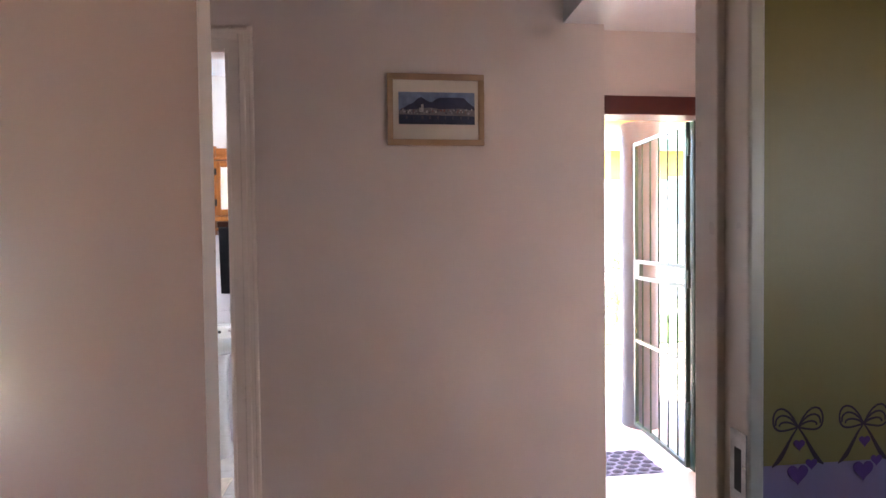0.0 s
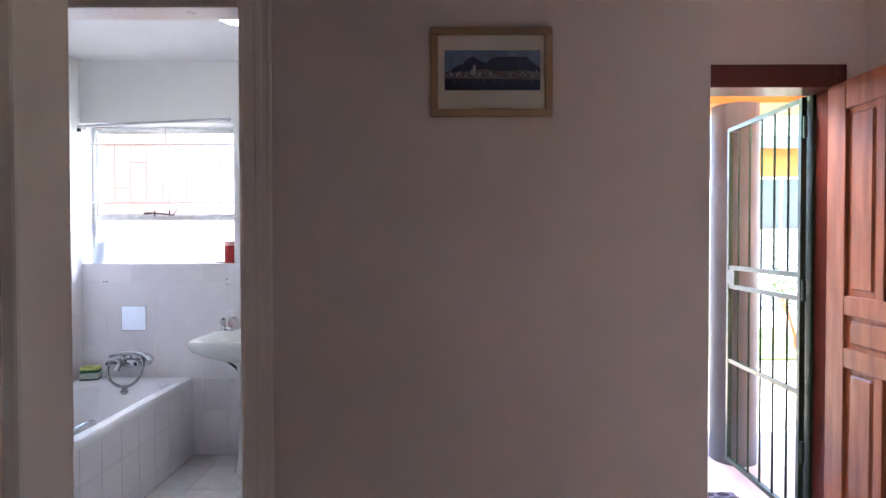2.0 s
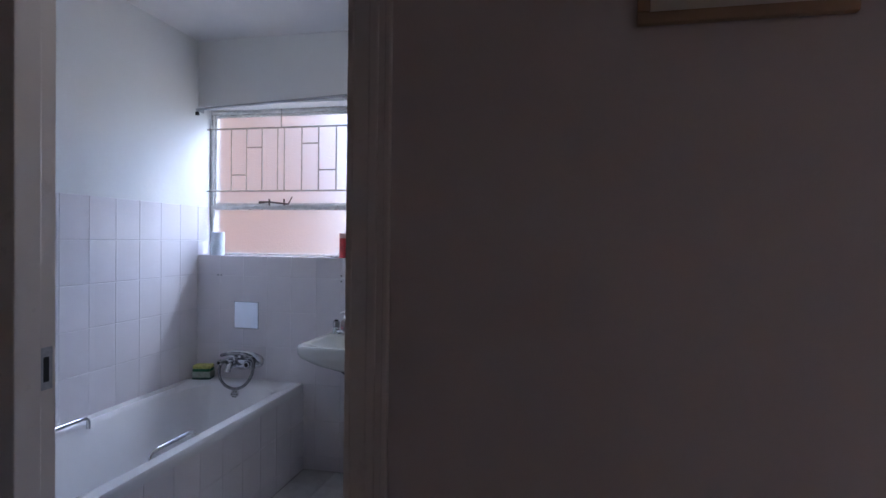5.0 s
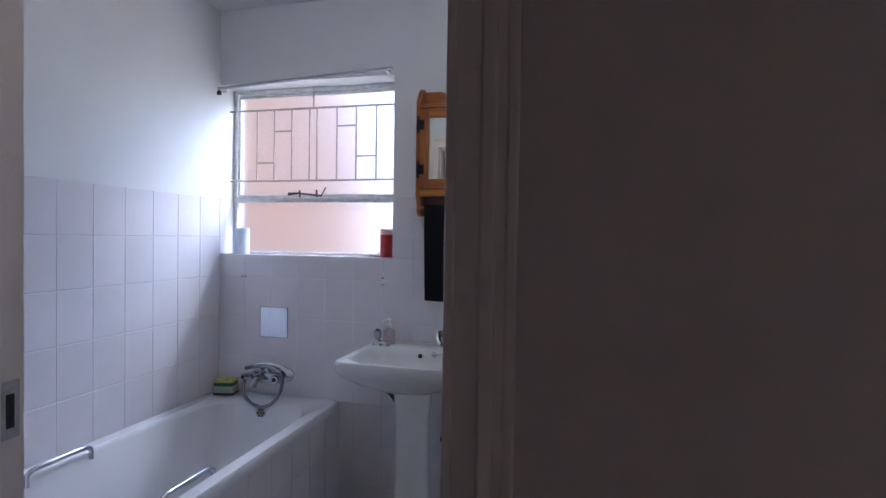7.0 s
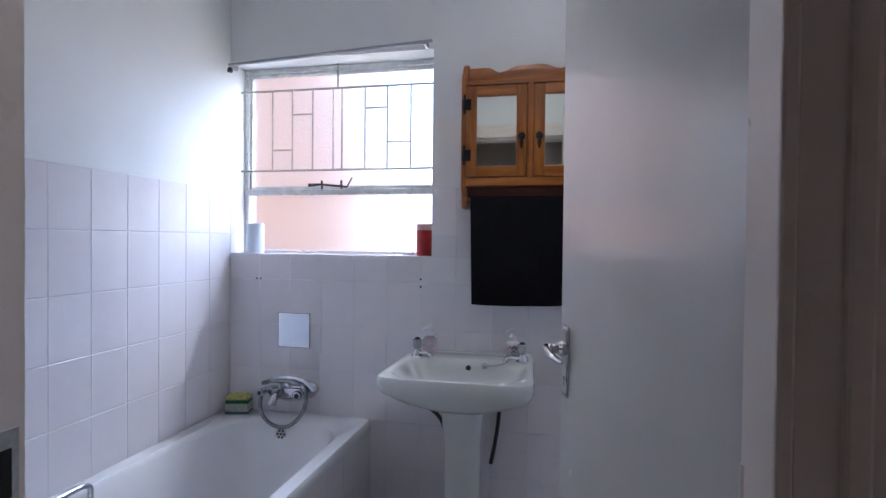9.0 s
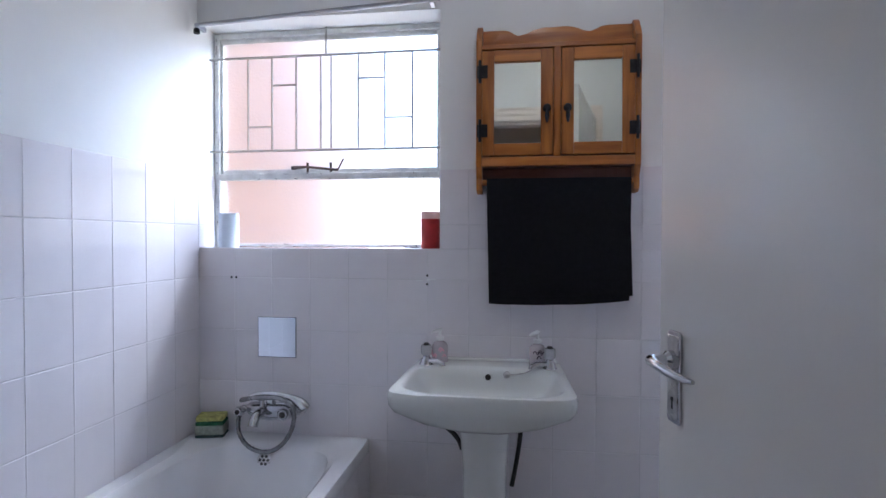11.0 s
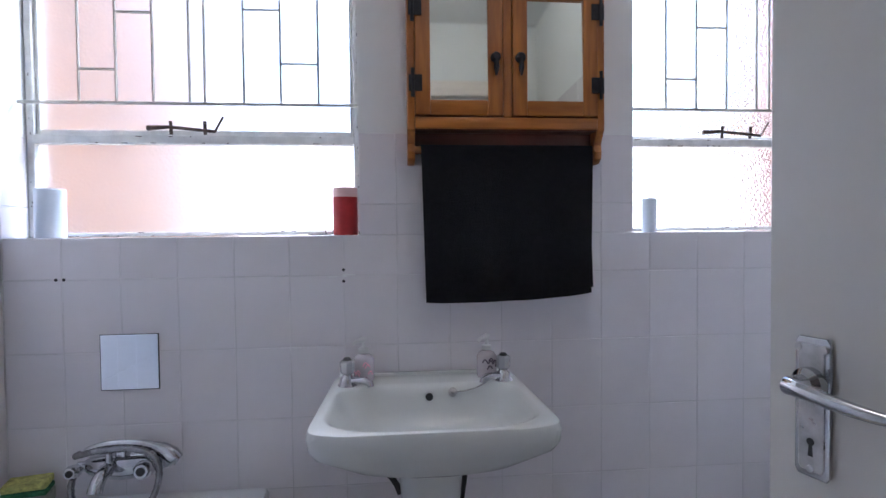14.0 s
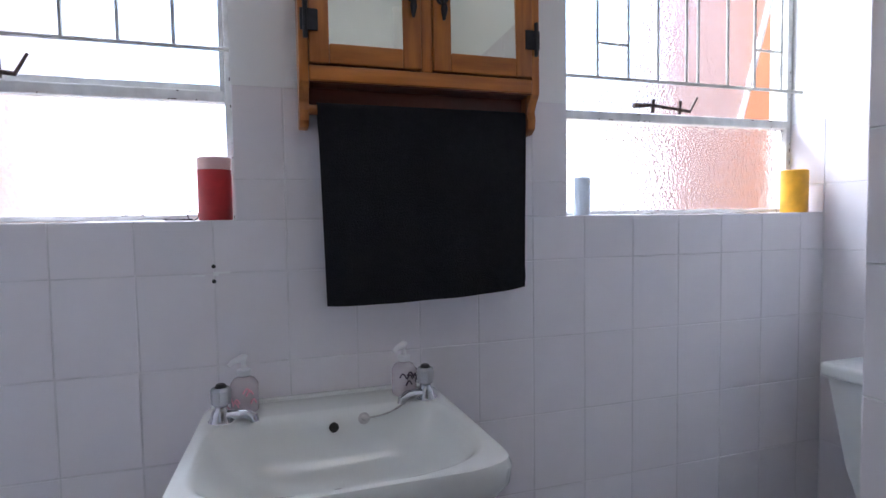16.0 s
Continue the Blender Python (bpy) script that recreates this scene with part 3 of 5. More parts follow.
def basin():
    cx, z = -1.216, 0.788
    e = thing("washbasin", (cx, 3.3, 0), "white ceramic pedestal washbasin with two chrome taps", "sink")
    bm = bmesh.new()

    def outline(hw, yb, yf, bulge, zz, r=0.06, n=56):
        """Rounded rectangle with a bowed front, on (x, y)."""
        pts = []
        for k in range(n):
            a = 2 * math.pi * (k + 0.5) / n
            c, s = math.cos(a), math.sin(a)
            p = 16 if r < 0.05 else 5
            x = hw * math.copysign(abs(c) ** (2 / p), c)
            y = (yb + yf) / 2 + (yb - yf) / 2 * math.copysign(abs(s) ** (2 / p), s)
            if s < 0:
                y -= bulge * (1 - (x / hw) ** 2) * abs(s) ** 0.5
            x *= 1 - (0.085 * max(0.0, (y - 3.15) / 0.42) if hw > 0.2 else 0.0)
            pts.append(bm.verts.new((cx + x, y, zz(x, y) if callable(zz) else zz)))
        return pts
    top = lambda x, y: z + 0.006 * (y - 3.15) / 0.4
    rings = [outline(0.07, 3.50, 3.27, 0.02, z - 0.135), outline(0.13, 3.53, 3.22, 0.03, z - 0.128), outline(0.215, 3.56, 3.165, 0.035, z - 0.098), outline(0.258, 3.568, 3.14, 0.035, z - 0.062, 0.04), outline(0.271, 3.569, 3.13, 0.035, z - 0.042, 0.04),
             outline(0.274, 3.569, 3.127, 0.035, z - 0.012, 0.04), outline(0.270, 3.567, 3.133, 0.035, top, 0.04), outline(0.262, 3.562, 3.142, 0.035, lambda x, y: top(x, y) + 0.002, 0.04),
             outline(0.252, 3.470, 3.154, 0.034, lambda x, y: top(x, y) + 0.001), outline(0.246, 3.462, 3.160, 0.034, lambda x, y: top(x, y) - 0.001), outline(0.238, 3.453, 3.168, 0.032, z - 0.008), outline(0.226, 3.445, 3.180, 0.030, z - 0.026), outline(0.205, 3.435, 3.20, 0.026, z - 0.058), outline(0.165, 3.41, 3.225, 0.02, z - 0.090), outline(0.11, 3.385, 3.25, 0.01, z - 0.106), outline(0.06, 3.36, 3.28, 0.0, z - 0.112)]
    for a, b in zip(rings, rings[1:]):
        for k in range(len(a)):
            bm.faces.new((a[k], a[(k + 1) % len(a)], b[(k + 1) % len(b)], b[k]))
    bm.faces.new(rings[0])
    bm.faces.new(rings[-1])
    part("bowl", bm, M_CERAMIC, e, smooth=True)
    part("upstand", boxes((cx - 0.240, cx + 0.240, 3.548, 3.569, z, z + 0.014), bevel=0.005), M_CERAMIC, e, smooth=True)
    bm = bmesh.new()
    prof = [(0.092, 0.0), (0.090, 0.02), (0.076, 0.08), (0.068, 0.30), (0.070, 0.50), (0.078, 0.60), (0.086, 0.665)]
    rr = []
    for r, zz in prof:
        rr.append([bm.verts.new((cx + r * math.copysign(abs(math.cos(a)) ** 0.7, math.cos(a)), 3.36 + r * 0.95 * math.copysign(abs(math.sin(a)) ** 0.7, math.sin(a)), zz)) for a in (2 * math.pi * k / 36 for k in range(36))])
    for a, b in zip(rr, rr[1:]):
        for k in range(36):
            bm.faces.new((a[k], a[(k + 1) % 36], b[(k + 1) % 36], b[k]))
    part("pedestal", bm, M_CERAMIC, e, smooth=True)
    part("overflow_hole", lathe(bmesh.new(), [(0, 0.003), (0.010, 0.003), (0.010, -0.002)], Matrix.Translation((cx + 0.005, 3.441, z - 0.025)) @ Matrix.Rotation(radians(80), 4, "X")), M_BLACK, e)
    part("waste", lathe(bmesh.new(), [(0, 0.002), (0.02, 0.002), (0.024, 0.004), (0.027, 0)], Matrix.Translation((cx, 3.32, z - 0.111))), M_CHROME, e, smooth=True)
    for sx, turn in ((-1, 20), (1, -20)):
        tx, ty = cx + sx * 0.211, 3.475
        m = Matrix.Translation((tx, ty, z + 0.004))
        t = part("tap", lathe(bmesh.new(), [(0, 0.030), (0.012, 0.030), (0.013, 0.026), (0.019, 0.020), (0.021, 0.008), (0.028, 0.0)], m), M_CHROME, e, "chrome pillar tap with a clear grip", True)
        d = Vector((-sx * 0.88, -0.48, 0)).normalized()
        a = Vector((tx, ty, z + 0.014))
        part("spout", tube(bmesh.new(), [a, a + d * 0.03 + Vector((0, 0, 0.006)), a + d * 0.055 + Vector((0, 0, 0.008)), a + d * 0.070 + Vector((0, 0, 0.002)), a + d * 0.072 + Vector((0, 0, -0.006))], [0.012, 0.010, 0.010, 0.010, 0.009], 12), M_CHROME, t, smooth=True)
        part("grip", lathe(bmesh.new(), [(0, 0.068), (0.017, 0.068), (0.020, 0.063), (0.019, 0.036), (0.014, 0.032), (0, 0.032)], m, 8), M_CLEAR, t, "clear faceted tap grip")
        part("grip_core", lathe(bmesh.new(), [(0, 0.066), (0.0135, 0.066), (0.0145, 0.032)], m, 8), M_CHROME, t)
        part("cap", lathe(bmesh.new(), [(0, 0.076), (0.008, 0.075), (0.012, 0.069), (0.012, 0.0685)], m, 14), M_BLACK, t, smooth=True)
    px, py = cx + 0.068, 3.446
    pts = bez((cx + 0.185, 3.465, z + 0.022), (cx + 0.155, 3.450, z + 0.002), (cx + 0.125, 3.436, z - 0.014), (px, 3.438, z - 0.012), 40)
    part("plug_chain", tube(bmesh.new(), pts, [0.0016 + 0.0011 * (k % 2) for k in range(41)], 6), M_STEELDULL, e, "thin beaded plug chain", True)
    part("plug", lathe(bmesh.new(), [(0, 0.014), (0.005, 0.013), (0.006, 0.006), (0.012, 0.004), (0.012, 0)], Matrix.Translation((px, py, z - 0.016)) @ Matrix.Rotation(radians(60), 4, "X")), M_STEELDULL, e, smooth=True)
    part("waste_pipe", tube(bmesh.new(), bez((cx - 0.24, 3.50, z - 0.105), (cx - 0.22, 3.42, z - 0.19), (cx - 0.10, 3.40, z - 0.16), (cx - 0.075, 3.38, z - 0.25), 12), 0.008, 10), M_BLACK, e, "dark flexible water hose", True)
    part("water_hose", tube(bmesh.new(), bez((cx + 0.12, 3.53, z - 0.17), (cx + 0.115, 3.545, z - 0.28), (cx + 0.10, 3.545, z - 0.36), (cx + 0.085, 3.53, z - 0.43), 10), 0.008, 10), M_BLACK, e, "dark flexible water hose", True)
    hang(e)


def soap(x, y, mat, label):
    z = 0.794
    e = thing("soap_dispenser", (x, y, z), label, "soap dispenser")
    m = Matrix.Translation((x, y, z))
    part("bottle", lathe(bmesh.new(), [(0, 0), (0.025, 0), (0.028, 0.004), (0.028, 0.058), (0.022, 0.068), (0.012, 0.073), (0.012, 0.078), (0, 0.078)], m, 24), M_SOAP, e, smooth=True)
    part("collar", lathe(bmesh.new(), [(0.013, 0.076), (0.014, 0.088), (0.006, 0.091), (0.004, 0.106), (0, 0.106)], m, 18), M_PLASTIC, e, smooth=True)
    part("pump", tube(bmesh.new(), [(x + 0.006, y, z + 0.110), (x, y, z + 0.112), (x - 0.02, y - 0.018, z + 0.110), (x - 0.028, y - 0.025, z + 0.103)], [0.008, 0.009, 0.005, 0.004], 10), M_PLASTIC, e, smooth=True)
    rnd = random.Random(int(-x * 1000))
    for k in range(7):
        a, zz, s = math.pi * (1.1 + 0.8 * rnd.random()), 0.014 + 0.038 * rnd.random(), 1 if k % 2 else -1
        pts = [(x + 0.0285 * math.cos(a + s * 0.5 * t), y + 0.0285 * math.sin(a + s * 0.5 * t), z + zz + 0.010 * math.sin(3 * t)) for t in (q / 8 for q in range(9))]
        part("print_curl", tube(bmesh.new(), pts, 0.0018, 5), mat, e)
    hang(e)


def toilet():
    e = thing("toilet", (0.10, 3.2, 0), "white ceramic close-coupled toilet beside the tiled partition", "toilet")
    x1 = XR - 0.005
    part("cistern", slab(bmesh.new(), [(3.06, 0.41), (3.33, 0.41), (3.37, 0.50), (3.425, 0.74), (2.975, 0.74), (3.02, 0.50)], x1 - 0.165, x1, "x", 0.012), M_CERAMIC, e, smooth=True)
    part("lid", boxes((x1 - 0.187, x1, 2.97, 3.43, 0.74, 0.78), bevel=0.012, seg=3), M_CERAMIC, e, smooth=True)
    bm = bmesh.new()
    rr = []
    for hx, hy, cxx, zz in ((0.11, 0.10, 0.02, 0.0), (0.12, 0.11, 0.02, 0.02), (0.15, 0.10, 0.0, 0.2), (0.22, 0.17, -0.04, 0.36), (0.235, 0.185, -0.05, 0.40)):
        rr.append([bm.verts.new((cxx + hx * math.cos(a), 3.20 + hy * math.sin(a), zz)) for a in (2 * math.pi * k / 32 for k in range(32))])
    for a, b in zip(rr, rr[1:]):
        for k in range(32):
            bm.faces.new((a[k], a[(k + 1) % 32], b[(k + 1) % 32], b[k]))
    bm.faces.new(rr[-1])
    part("pan", bm, M_CERAMIC, e, smooth=True)
    part("seat", lathe(bmesh.new(), [(0.0, 0.02), (0.22, 0.02), (0.235, 0.01), (0.235, 0.0), (0.0, 0.0)], Matrix.Translation((-0.05, 3.20, 0.401)) @ Matrix.Diagonal((1, 0.8, 1, 1)), 32), M_PLASTIC, e, "closed white toilet seat", True)
    hang(e)


def window_unit(nm, x0, x1, shift, open_by, label, glass):
    """Steel window: frame, transom, top-hung upper sash, fixed lower pane, stay, burglar bars."""
    yw = YB + REC
    z0, z1, zt = SILL + 0.002, 2.056, 1.477
    e = thing(nm, ((x0 + x1) / 2, yw, z0), label, "window")
    e["kind"] = "structure"
    f = 0.020
    part("window_frame", boxes((x0, x0 + f, yw, yw + 0.035, z0, z1), (x1 - f, x1, yw, yw + 0.035, z0, z1), (x0 + f, x1 - f, yw, yw + 0.035, z1 - f, z1), (x0 + f, x1 - f, yw, yw + 0.035, z0, z0 + 0.012), (x0 + f, x1 - f, yw - 0.004, yw + 0.035, zt - 0.013, zt + 0.013), bevel=0.003), M_WINFRAME, e, "chipped white steel window frame")
    p = part("pane", boxes((x0 + f, x1 - f, yw + 0.014, yw + 0.018, z0 + 0.012, zt - 0.013)), glass, e, "obscured glass pane")
    p.visible_shadow = False
    # upper sash, hinged at the top
    a, b, c, d = x0 + f + 0.001, x1 - f - 0.001, zt + 0.014, z1 - f - 0.001
    m = Matrix.Translation((0, yw + 0.02, d)) @ Matrix.Rotation(radians(open_by), 4, "X") @ Matrix.Translation((0, -yw - 0.02, -d))
    bm = boxes((a, a + 0.01, yw + 0.012, yw + 0.032, c, d), (b - 0.01, b, yw + 0.012, yw + 0.032, c, d), (a + 0.01, b - 0.01, yw + 0.012, yw + 0.032, c, c + 0.016), (a + 0.01, b - 0.01, yw + 0.012, yw + 0.032, d - 0.016, d), bevel=0.002)
    bmesh.ops.transform(bm, matrix=m, verts=bm.verts)
    s = part("sash", bm, M_WINFRAME, e, "white painted steel sash, hinged at the top")
    bm = boxes((a + 0.01, b - 0.01, yw + 0.018, yw + 0.022, c + 0.016, d - 0.016))
    bmesh.ops.transform(bm, matrix=m, verts=bm.verts)
    p = part("sash_pane", bm, glass, s, "obscured glass pane")
    p.visible_shadow = False
    # burglar bars
    yb, r = YB + REC - 0.039, 0.0042
    lo, hi = 1.574, 1.940
    xs = [v + shift * 0.981 for v in (-2.180, -2.080, -1.980, -1.880, -1.838, -1.729, -1.625, -1.518)]
    xs = [v + 0.006 for v in xs]
    for zz in (lo, hi):
        part("burglar_bar", tube(bmesh.new(), [(x0 + 0.004, yb, zz), (x1 - 0.004, yb, zz)], r + 0.001, 6), M_BAR, e)
    for x in xs:
        part("burglar_bar", tube(bmesh.new(), [(x, yb, lo), (x, yb, hi)], r, 6), M_BAR, e)
    for i, j, zz in ((0, 1, 1.668), (1, 2, 1.829), (5, 6, 1.845), (6, 7, 1.692)):
        part("burglar_bar", tube(bmesh.new(), [(xs[i], yb, zz), (xs[j], yb, zz)], r, 6), M_BAR, e)
    xc = (xs[3] + xs[4]) / 2
    part("burglar_bar", tube(bmesh.new(), [(xc, yb, hi), (xc, yb, z1 - 0.01)], r, 6), M_BAR, e)
    # casement stay on the transom
    sx = -1.89 + (shift if shift == 0 else shift - 0.075)
    st = part("stay", tube(bmesh.new(), [(sx - 0.11, yw - 0.022, zt + 0.030), (sx - 0.05, yw - 0.024, zt + 0.033), (sx + 0.08, yw - 0.028, zt + 0.020), (sx + 0.105, yw - 0.032, zt + 0.062)], [0.008, 0.005, 0.005, 0.003], 8), M_RUST, e, "rusty iron window stay")
    for q in (-0.045, 0.05):
        part("stay_pin", tube(bmesh.new(), [(sx + q, yw - 0.02, zt + 0.012), (sx + q, yw - 0.024, zt + 0.050)], 0.005, 8), M_RUST, st)
    rnd = random.Random(int(shift * 10) + 4)
    bm = bmesh.new()
    for k in range(46):
        if k % 2:
            u, w, hh, zc, yy = x0 + 0.03 + (x1 - x0 - 0.06) * rnd.random(), 0.004 + 0.02 * rnd.random() ** 2, 0.0025, rnd.choice((z0 + 0.002, z0 + 0.011, zt - 0.010, zt + 0.009)), yw - 0.0045
        else:
            u, w, hh, zc, yy = (x0 + 0.008, x1 - 0.01)[k % 4 // 2] + 0.004 * rnd.random(), 0.003, 0.004 + 0.012 * rnd.random(), z0 + (z1 - z0) * rnd.random(), yw - 0.0006
        n = 7
        ring = [bm.verts.new((u + w / 2 * math.cos(6.283 * q / n) * (0.7 + 0.6 * rnd.random()), yy - 0.0004, zc + hh / 2 * math.sin(6.283 * q / n) * (0.7 + 0.6 * rnd.random()))) for q in range(n)]
        bm.faces.new(ring)
    part("flaked_paint", bm, M_RUST, e, "dark chips where the paint has flaked", kind="stuff")
    hang(e)


window_unit("window_1", W1[0], W1[1], 0.0, 0, "white steel window with obscured glass and burglar bars, shut", M_FROST)
window_unit("window_2", W2[0], W2[1], 1.758, 17, "white steel window with obscured glass and burglar bars, upper sash open", M_FROST_WET)
structure("window_sill_tiled", boxes((W1[0], W1[1], YB + TP, YB + 0.2, SILL - 0.012, SILL), (W2[0], W2[1], YB + TP, YB + 0.2, SILL - 0.012, SILL), bevel=0.002), M_TILE, "white tiled window sill")


def rail():
    e = thing("curtain_rail", (-1.86, YB, 2.06), "thin metal curtain rail over the bathroom window", "curtain rail")
    part("rail", tube(bmesh.new(), [(XL + 0.02, YB - 0.045, 2.03), (-1.39, YB - 0.045, 2.075)], 0.008, 10), M_RAIL, e, smooth=True)
    for x, z in ((XL + 0.03, 2.03), (-1.42, 2.074)):
        part("bracket", boxes((x - 0.008, x + 0.008, YB - 0.05, YB, z - 0.012, z + 0.006), bevel=0.002), M_RAIL, e)
    part("end_cap", lathe(bmesh.new(), [(0, 0.02), (0.010, 0.018), (0.012, 0.0), (0, 0)], Matrix.Translation((XL + 0.025, YB - 0.045, 2.0))), M_BLACK, e)
    hang(e)


def candle(x, y, r, h, mat, label, top=None):
    e = thing("candle", (x, y, SILL), label, "candle")
    m = Matrix.Translation((x, y, SILL))
    hb = h * (0.80 if top else 1)
    part("wax", lathe(bmesh.new(), [(0, 0), (r - 0.002, 0), (r, 0.003), (r, hb - 0.003)] + ([(r, hb), (0, hb)] if top else [(r - 0.003, hb), (r * 0.8, hb - 0.004), (0, hb - 0.006)]), m, 32), mat, e, smooth=True)
    if top:
        part("wax_top", lathe(bmesh.new(), [(0, hb + 0.0005), (r, hb + 0.0005), (r, h - 0.003), (r - 0.003, h), (r * 0.8, h - 0.004), (0, h - 0.006)], m, 32), top, e, "paler faded wax", True)
    part("wick", tube(bmesh.new(), [(x, y, SILL + h - 0.01), (x + 0.001, y, SILL + h + 0.004)], 0.0012, 6), M_BLACK, e)
    hang(e)


def cabinet():
    x0, x1, y0 = -1.258, -0.712, YB - 0.085
    z0, z1 = 1.487, 1.875
    e = thing("wall_cabinet", ((x0 + x1) / 2, YB, 1.39), "orange pine wall cabinet with two mirrored doors and towel rail", "cabinet")
    t = 0.02
    side = [(YB, 1.388), (YB - 0.045, 1.388), (YB - 0.062, 1.40), (YB - 0.066, 1.42), (YB - 0.055, 1.44), (YB - 0.066, 1.46), (y0, 1.475), (y0, 1.905), (YB - 0.065, 1.925), (YB - 0.045, 1.960), (YB - 0.03, 1.972), (YB, 1.972)]
    for a in (x0, x1 - t):
        part("side_panel", slab(bmesh.new(), side, a, a + t, "x", 0.003), M_PINE, e, smooth=True)
    part("bottom_board", boxes((x0 + t, x1 - t, y0 + 0.004, YB - 0.001, z0 - 0.012, z0 + 0.008), bevel=0.002), M_PINE_SHADED, e)
    part("lower_moulding", boxes((x0 + t, x1 - t, y0 - 0.004, y0 + 0.018, z0 - 0.010, z0 + 0.022), bevel=0.004, seg=3), M_PINEH, e, smooth=True)
    part("top_board", boxes((x0 + t, x1 - t, y0 + 0.002, YB - 0.001, z1, z1 + 0.016), bevel=0.002), M_PINEH, e)
    part("back_board", boxes((x0 + t, x1 - t, YB - 0.012, YB - 0.001, z0 + 0.008, z1)), M_PINE_SHADED, e)
    ol = [(x0 + t, z1 + 0.016), (x1 - t, z1 + 0.016)]
    n = 56
    us, hs = (0, .16, .19, .235, .30, .36, .42, .48, .55, .62, .70, .75, .79, .84, 1), (0, 0, -.006, -.022, -.015, -.002, .005, .002, .006, .001, -.017, -.014, -.001, .002, .002)
    for k in range(n + 1):
        u = 1 - k / n
        ol.append((x0 + t + (x1 - x0 - 2 * t) * u, 1.957 + float(np.interp(u, us, hs))))
    part("cornice_board", slab(bmesh.new(), ol, YB - 0.03, YB - 0.012, "y", 0.002), M_PINEH, e, smooth=True)
    # the shadow below the doors is in this board's colour
    part("towel_board", boxes((x0 + t, x1 - t, YB - 0.03, YB - 0.012, 1.43, z0 - 0.012), bevel=0.002), M_PINE_SHADED, e)
    part("centre_post", boxes(((x0 + x1) / 2 - 0.012, (x0 + x1) / 2 + 0.012, y0 + 0.0, y0 + 0.02, z0 + 0.022, z1), bevel=0.002), M_PINE, e)
    part("towel_rail", tube(bmesh.new(), [(x0 + t, YB - 0.045, 1.425), (x1 - t, YB - 0.045, 1.425)], 0.011, 14), M_PINEH, e, smooth=True)
    c = (x0 + x1) / 2
    for a, b, hinge, knob in ((x0 + 0.021, c - 0.0135, x0, c - 0.034), (c + 0.0135, x1 - 0.021, x1, c + 0.034)):
        bo, to, w = z0 + 0.026, z1 - 0.006, 0.041
        ya, yb = y0 - 0.006, y0 + 0.011
        d = part("door", boxes((a + w - 0.003, b - w + 0.003, ya + 0.0145, yb, bo + w - 0.003, to - w + 0.003)), M_PINE_SHADED, e, "pine cabinet door with a mirror")
        for u in (a, b - w):
            part("door_stile", boxes((u, u + w, ya, yb, bo, to), bevel=0.003), M_PINE, d)
        part("door_rail", boxes((a + w, b - w, ya, yb, bo, bo + w), bevel=0.003), M_PINEH, d)
        part("door_rail", boxes((a + w, b - w, ya, yb, to - w, to), bevel=0.003), M_PINEH, d)
        gl = boxes((a + w - 0.004, b - w + 0.004, ya + 0.006, ya + 0.008, bo + w - 0.004, to - w + 0.004))
        tip = Matrix.Translation((0, ya + 0.007, (bo + to) / 2)) @ Matrix.Rotation(radians(-1.3), 4, "X") @ Matrix.Translation((0, -ya - 0.007, -(bo + to) / 2))
        bmesh.ops.transform(gl, matrix=tip, verts=gl.verts)
        part("mirror", gl, M_MIRROR, d, "mirror glass")
        part("knob", lathe(bmesh.new(), [(0, 0.022), (0.009, 0.020), (0.013, 0.012), (0.010, 0.004), (0.014, 0)], Matrix.Translation((knob - 0.0, ya, 1.668)) @ Matrix.Rotation(radians(90), 4, "X"), 16), M_IRON, d, "black iron drop pull", True)
        part("drop", tube(bmesh.new(), [(knob, ya - 0.014, 1.665), (knob, ya - 0.016, 1.64), (knob, ya - 0.012, 1.618)], [0.004, 0.008, 0.003], 10), M_IRON, d, smooth=True)
        for hz in (1.597, 1.797):
            s = 1 if hinge == x0 else -1
            part("hinge", boxes((min(hinge + s * 0.004, hinge + s * 0.04), max(hinge + s * 0.004, hinge + s * 0.04), ya - 0.004, ya - 0.0005, hz - 0.022, hz + 0.022), bevel=0.0015), M_IRON, d, "black iron hinge plate")
            part("hinge_pin", tube(bmesh.new(), [(hinge + s * 0.014, ya - 0.006, hz - 0.038), (hinge + s * 0.014, ya - 0.006, hz + 0.038)], 0.005, 8), M_IRON, d)
    hang(e)


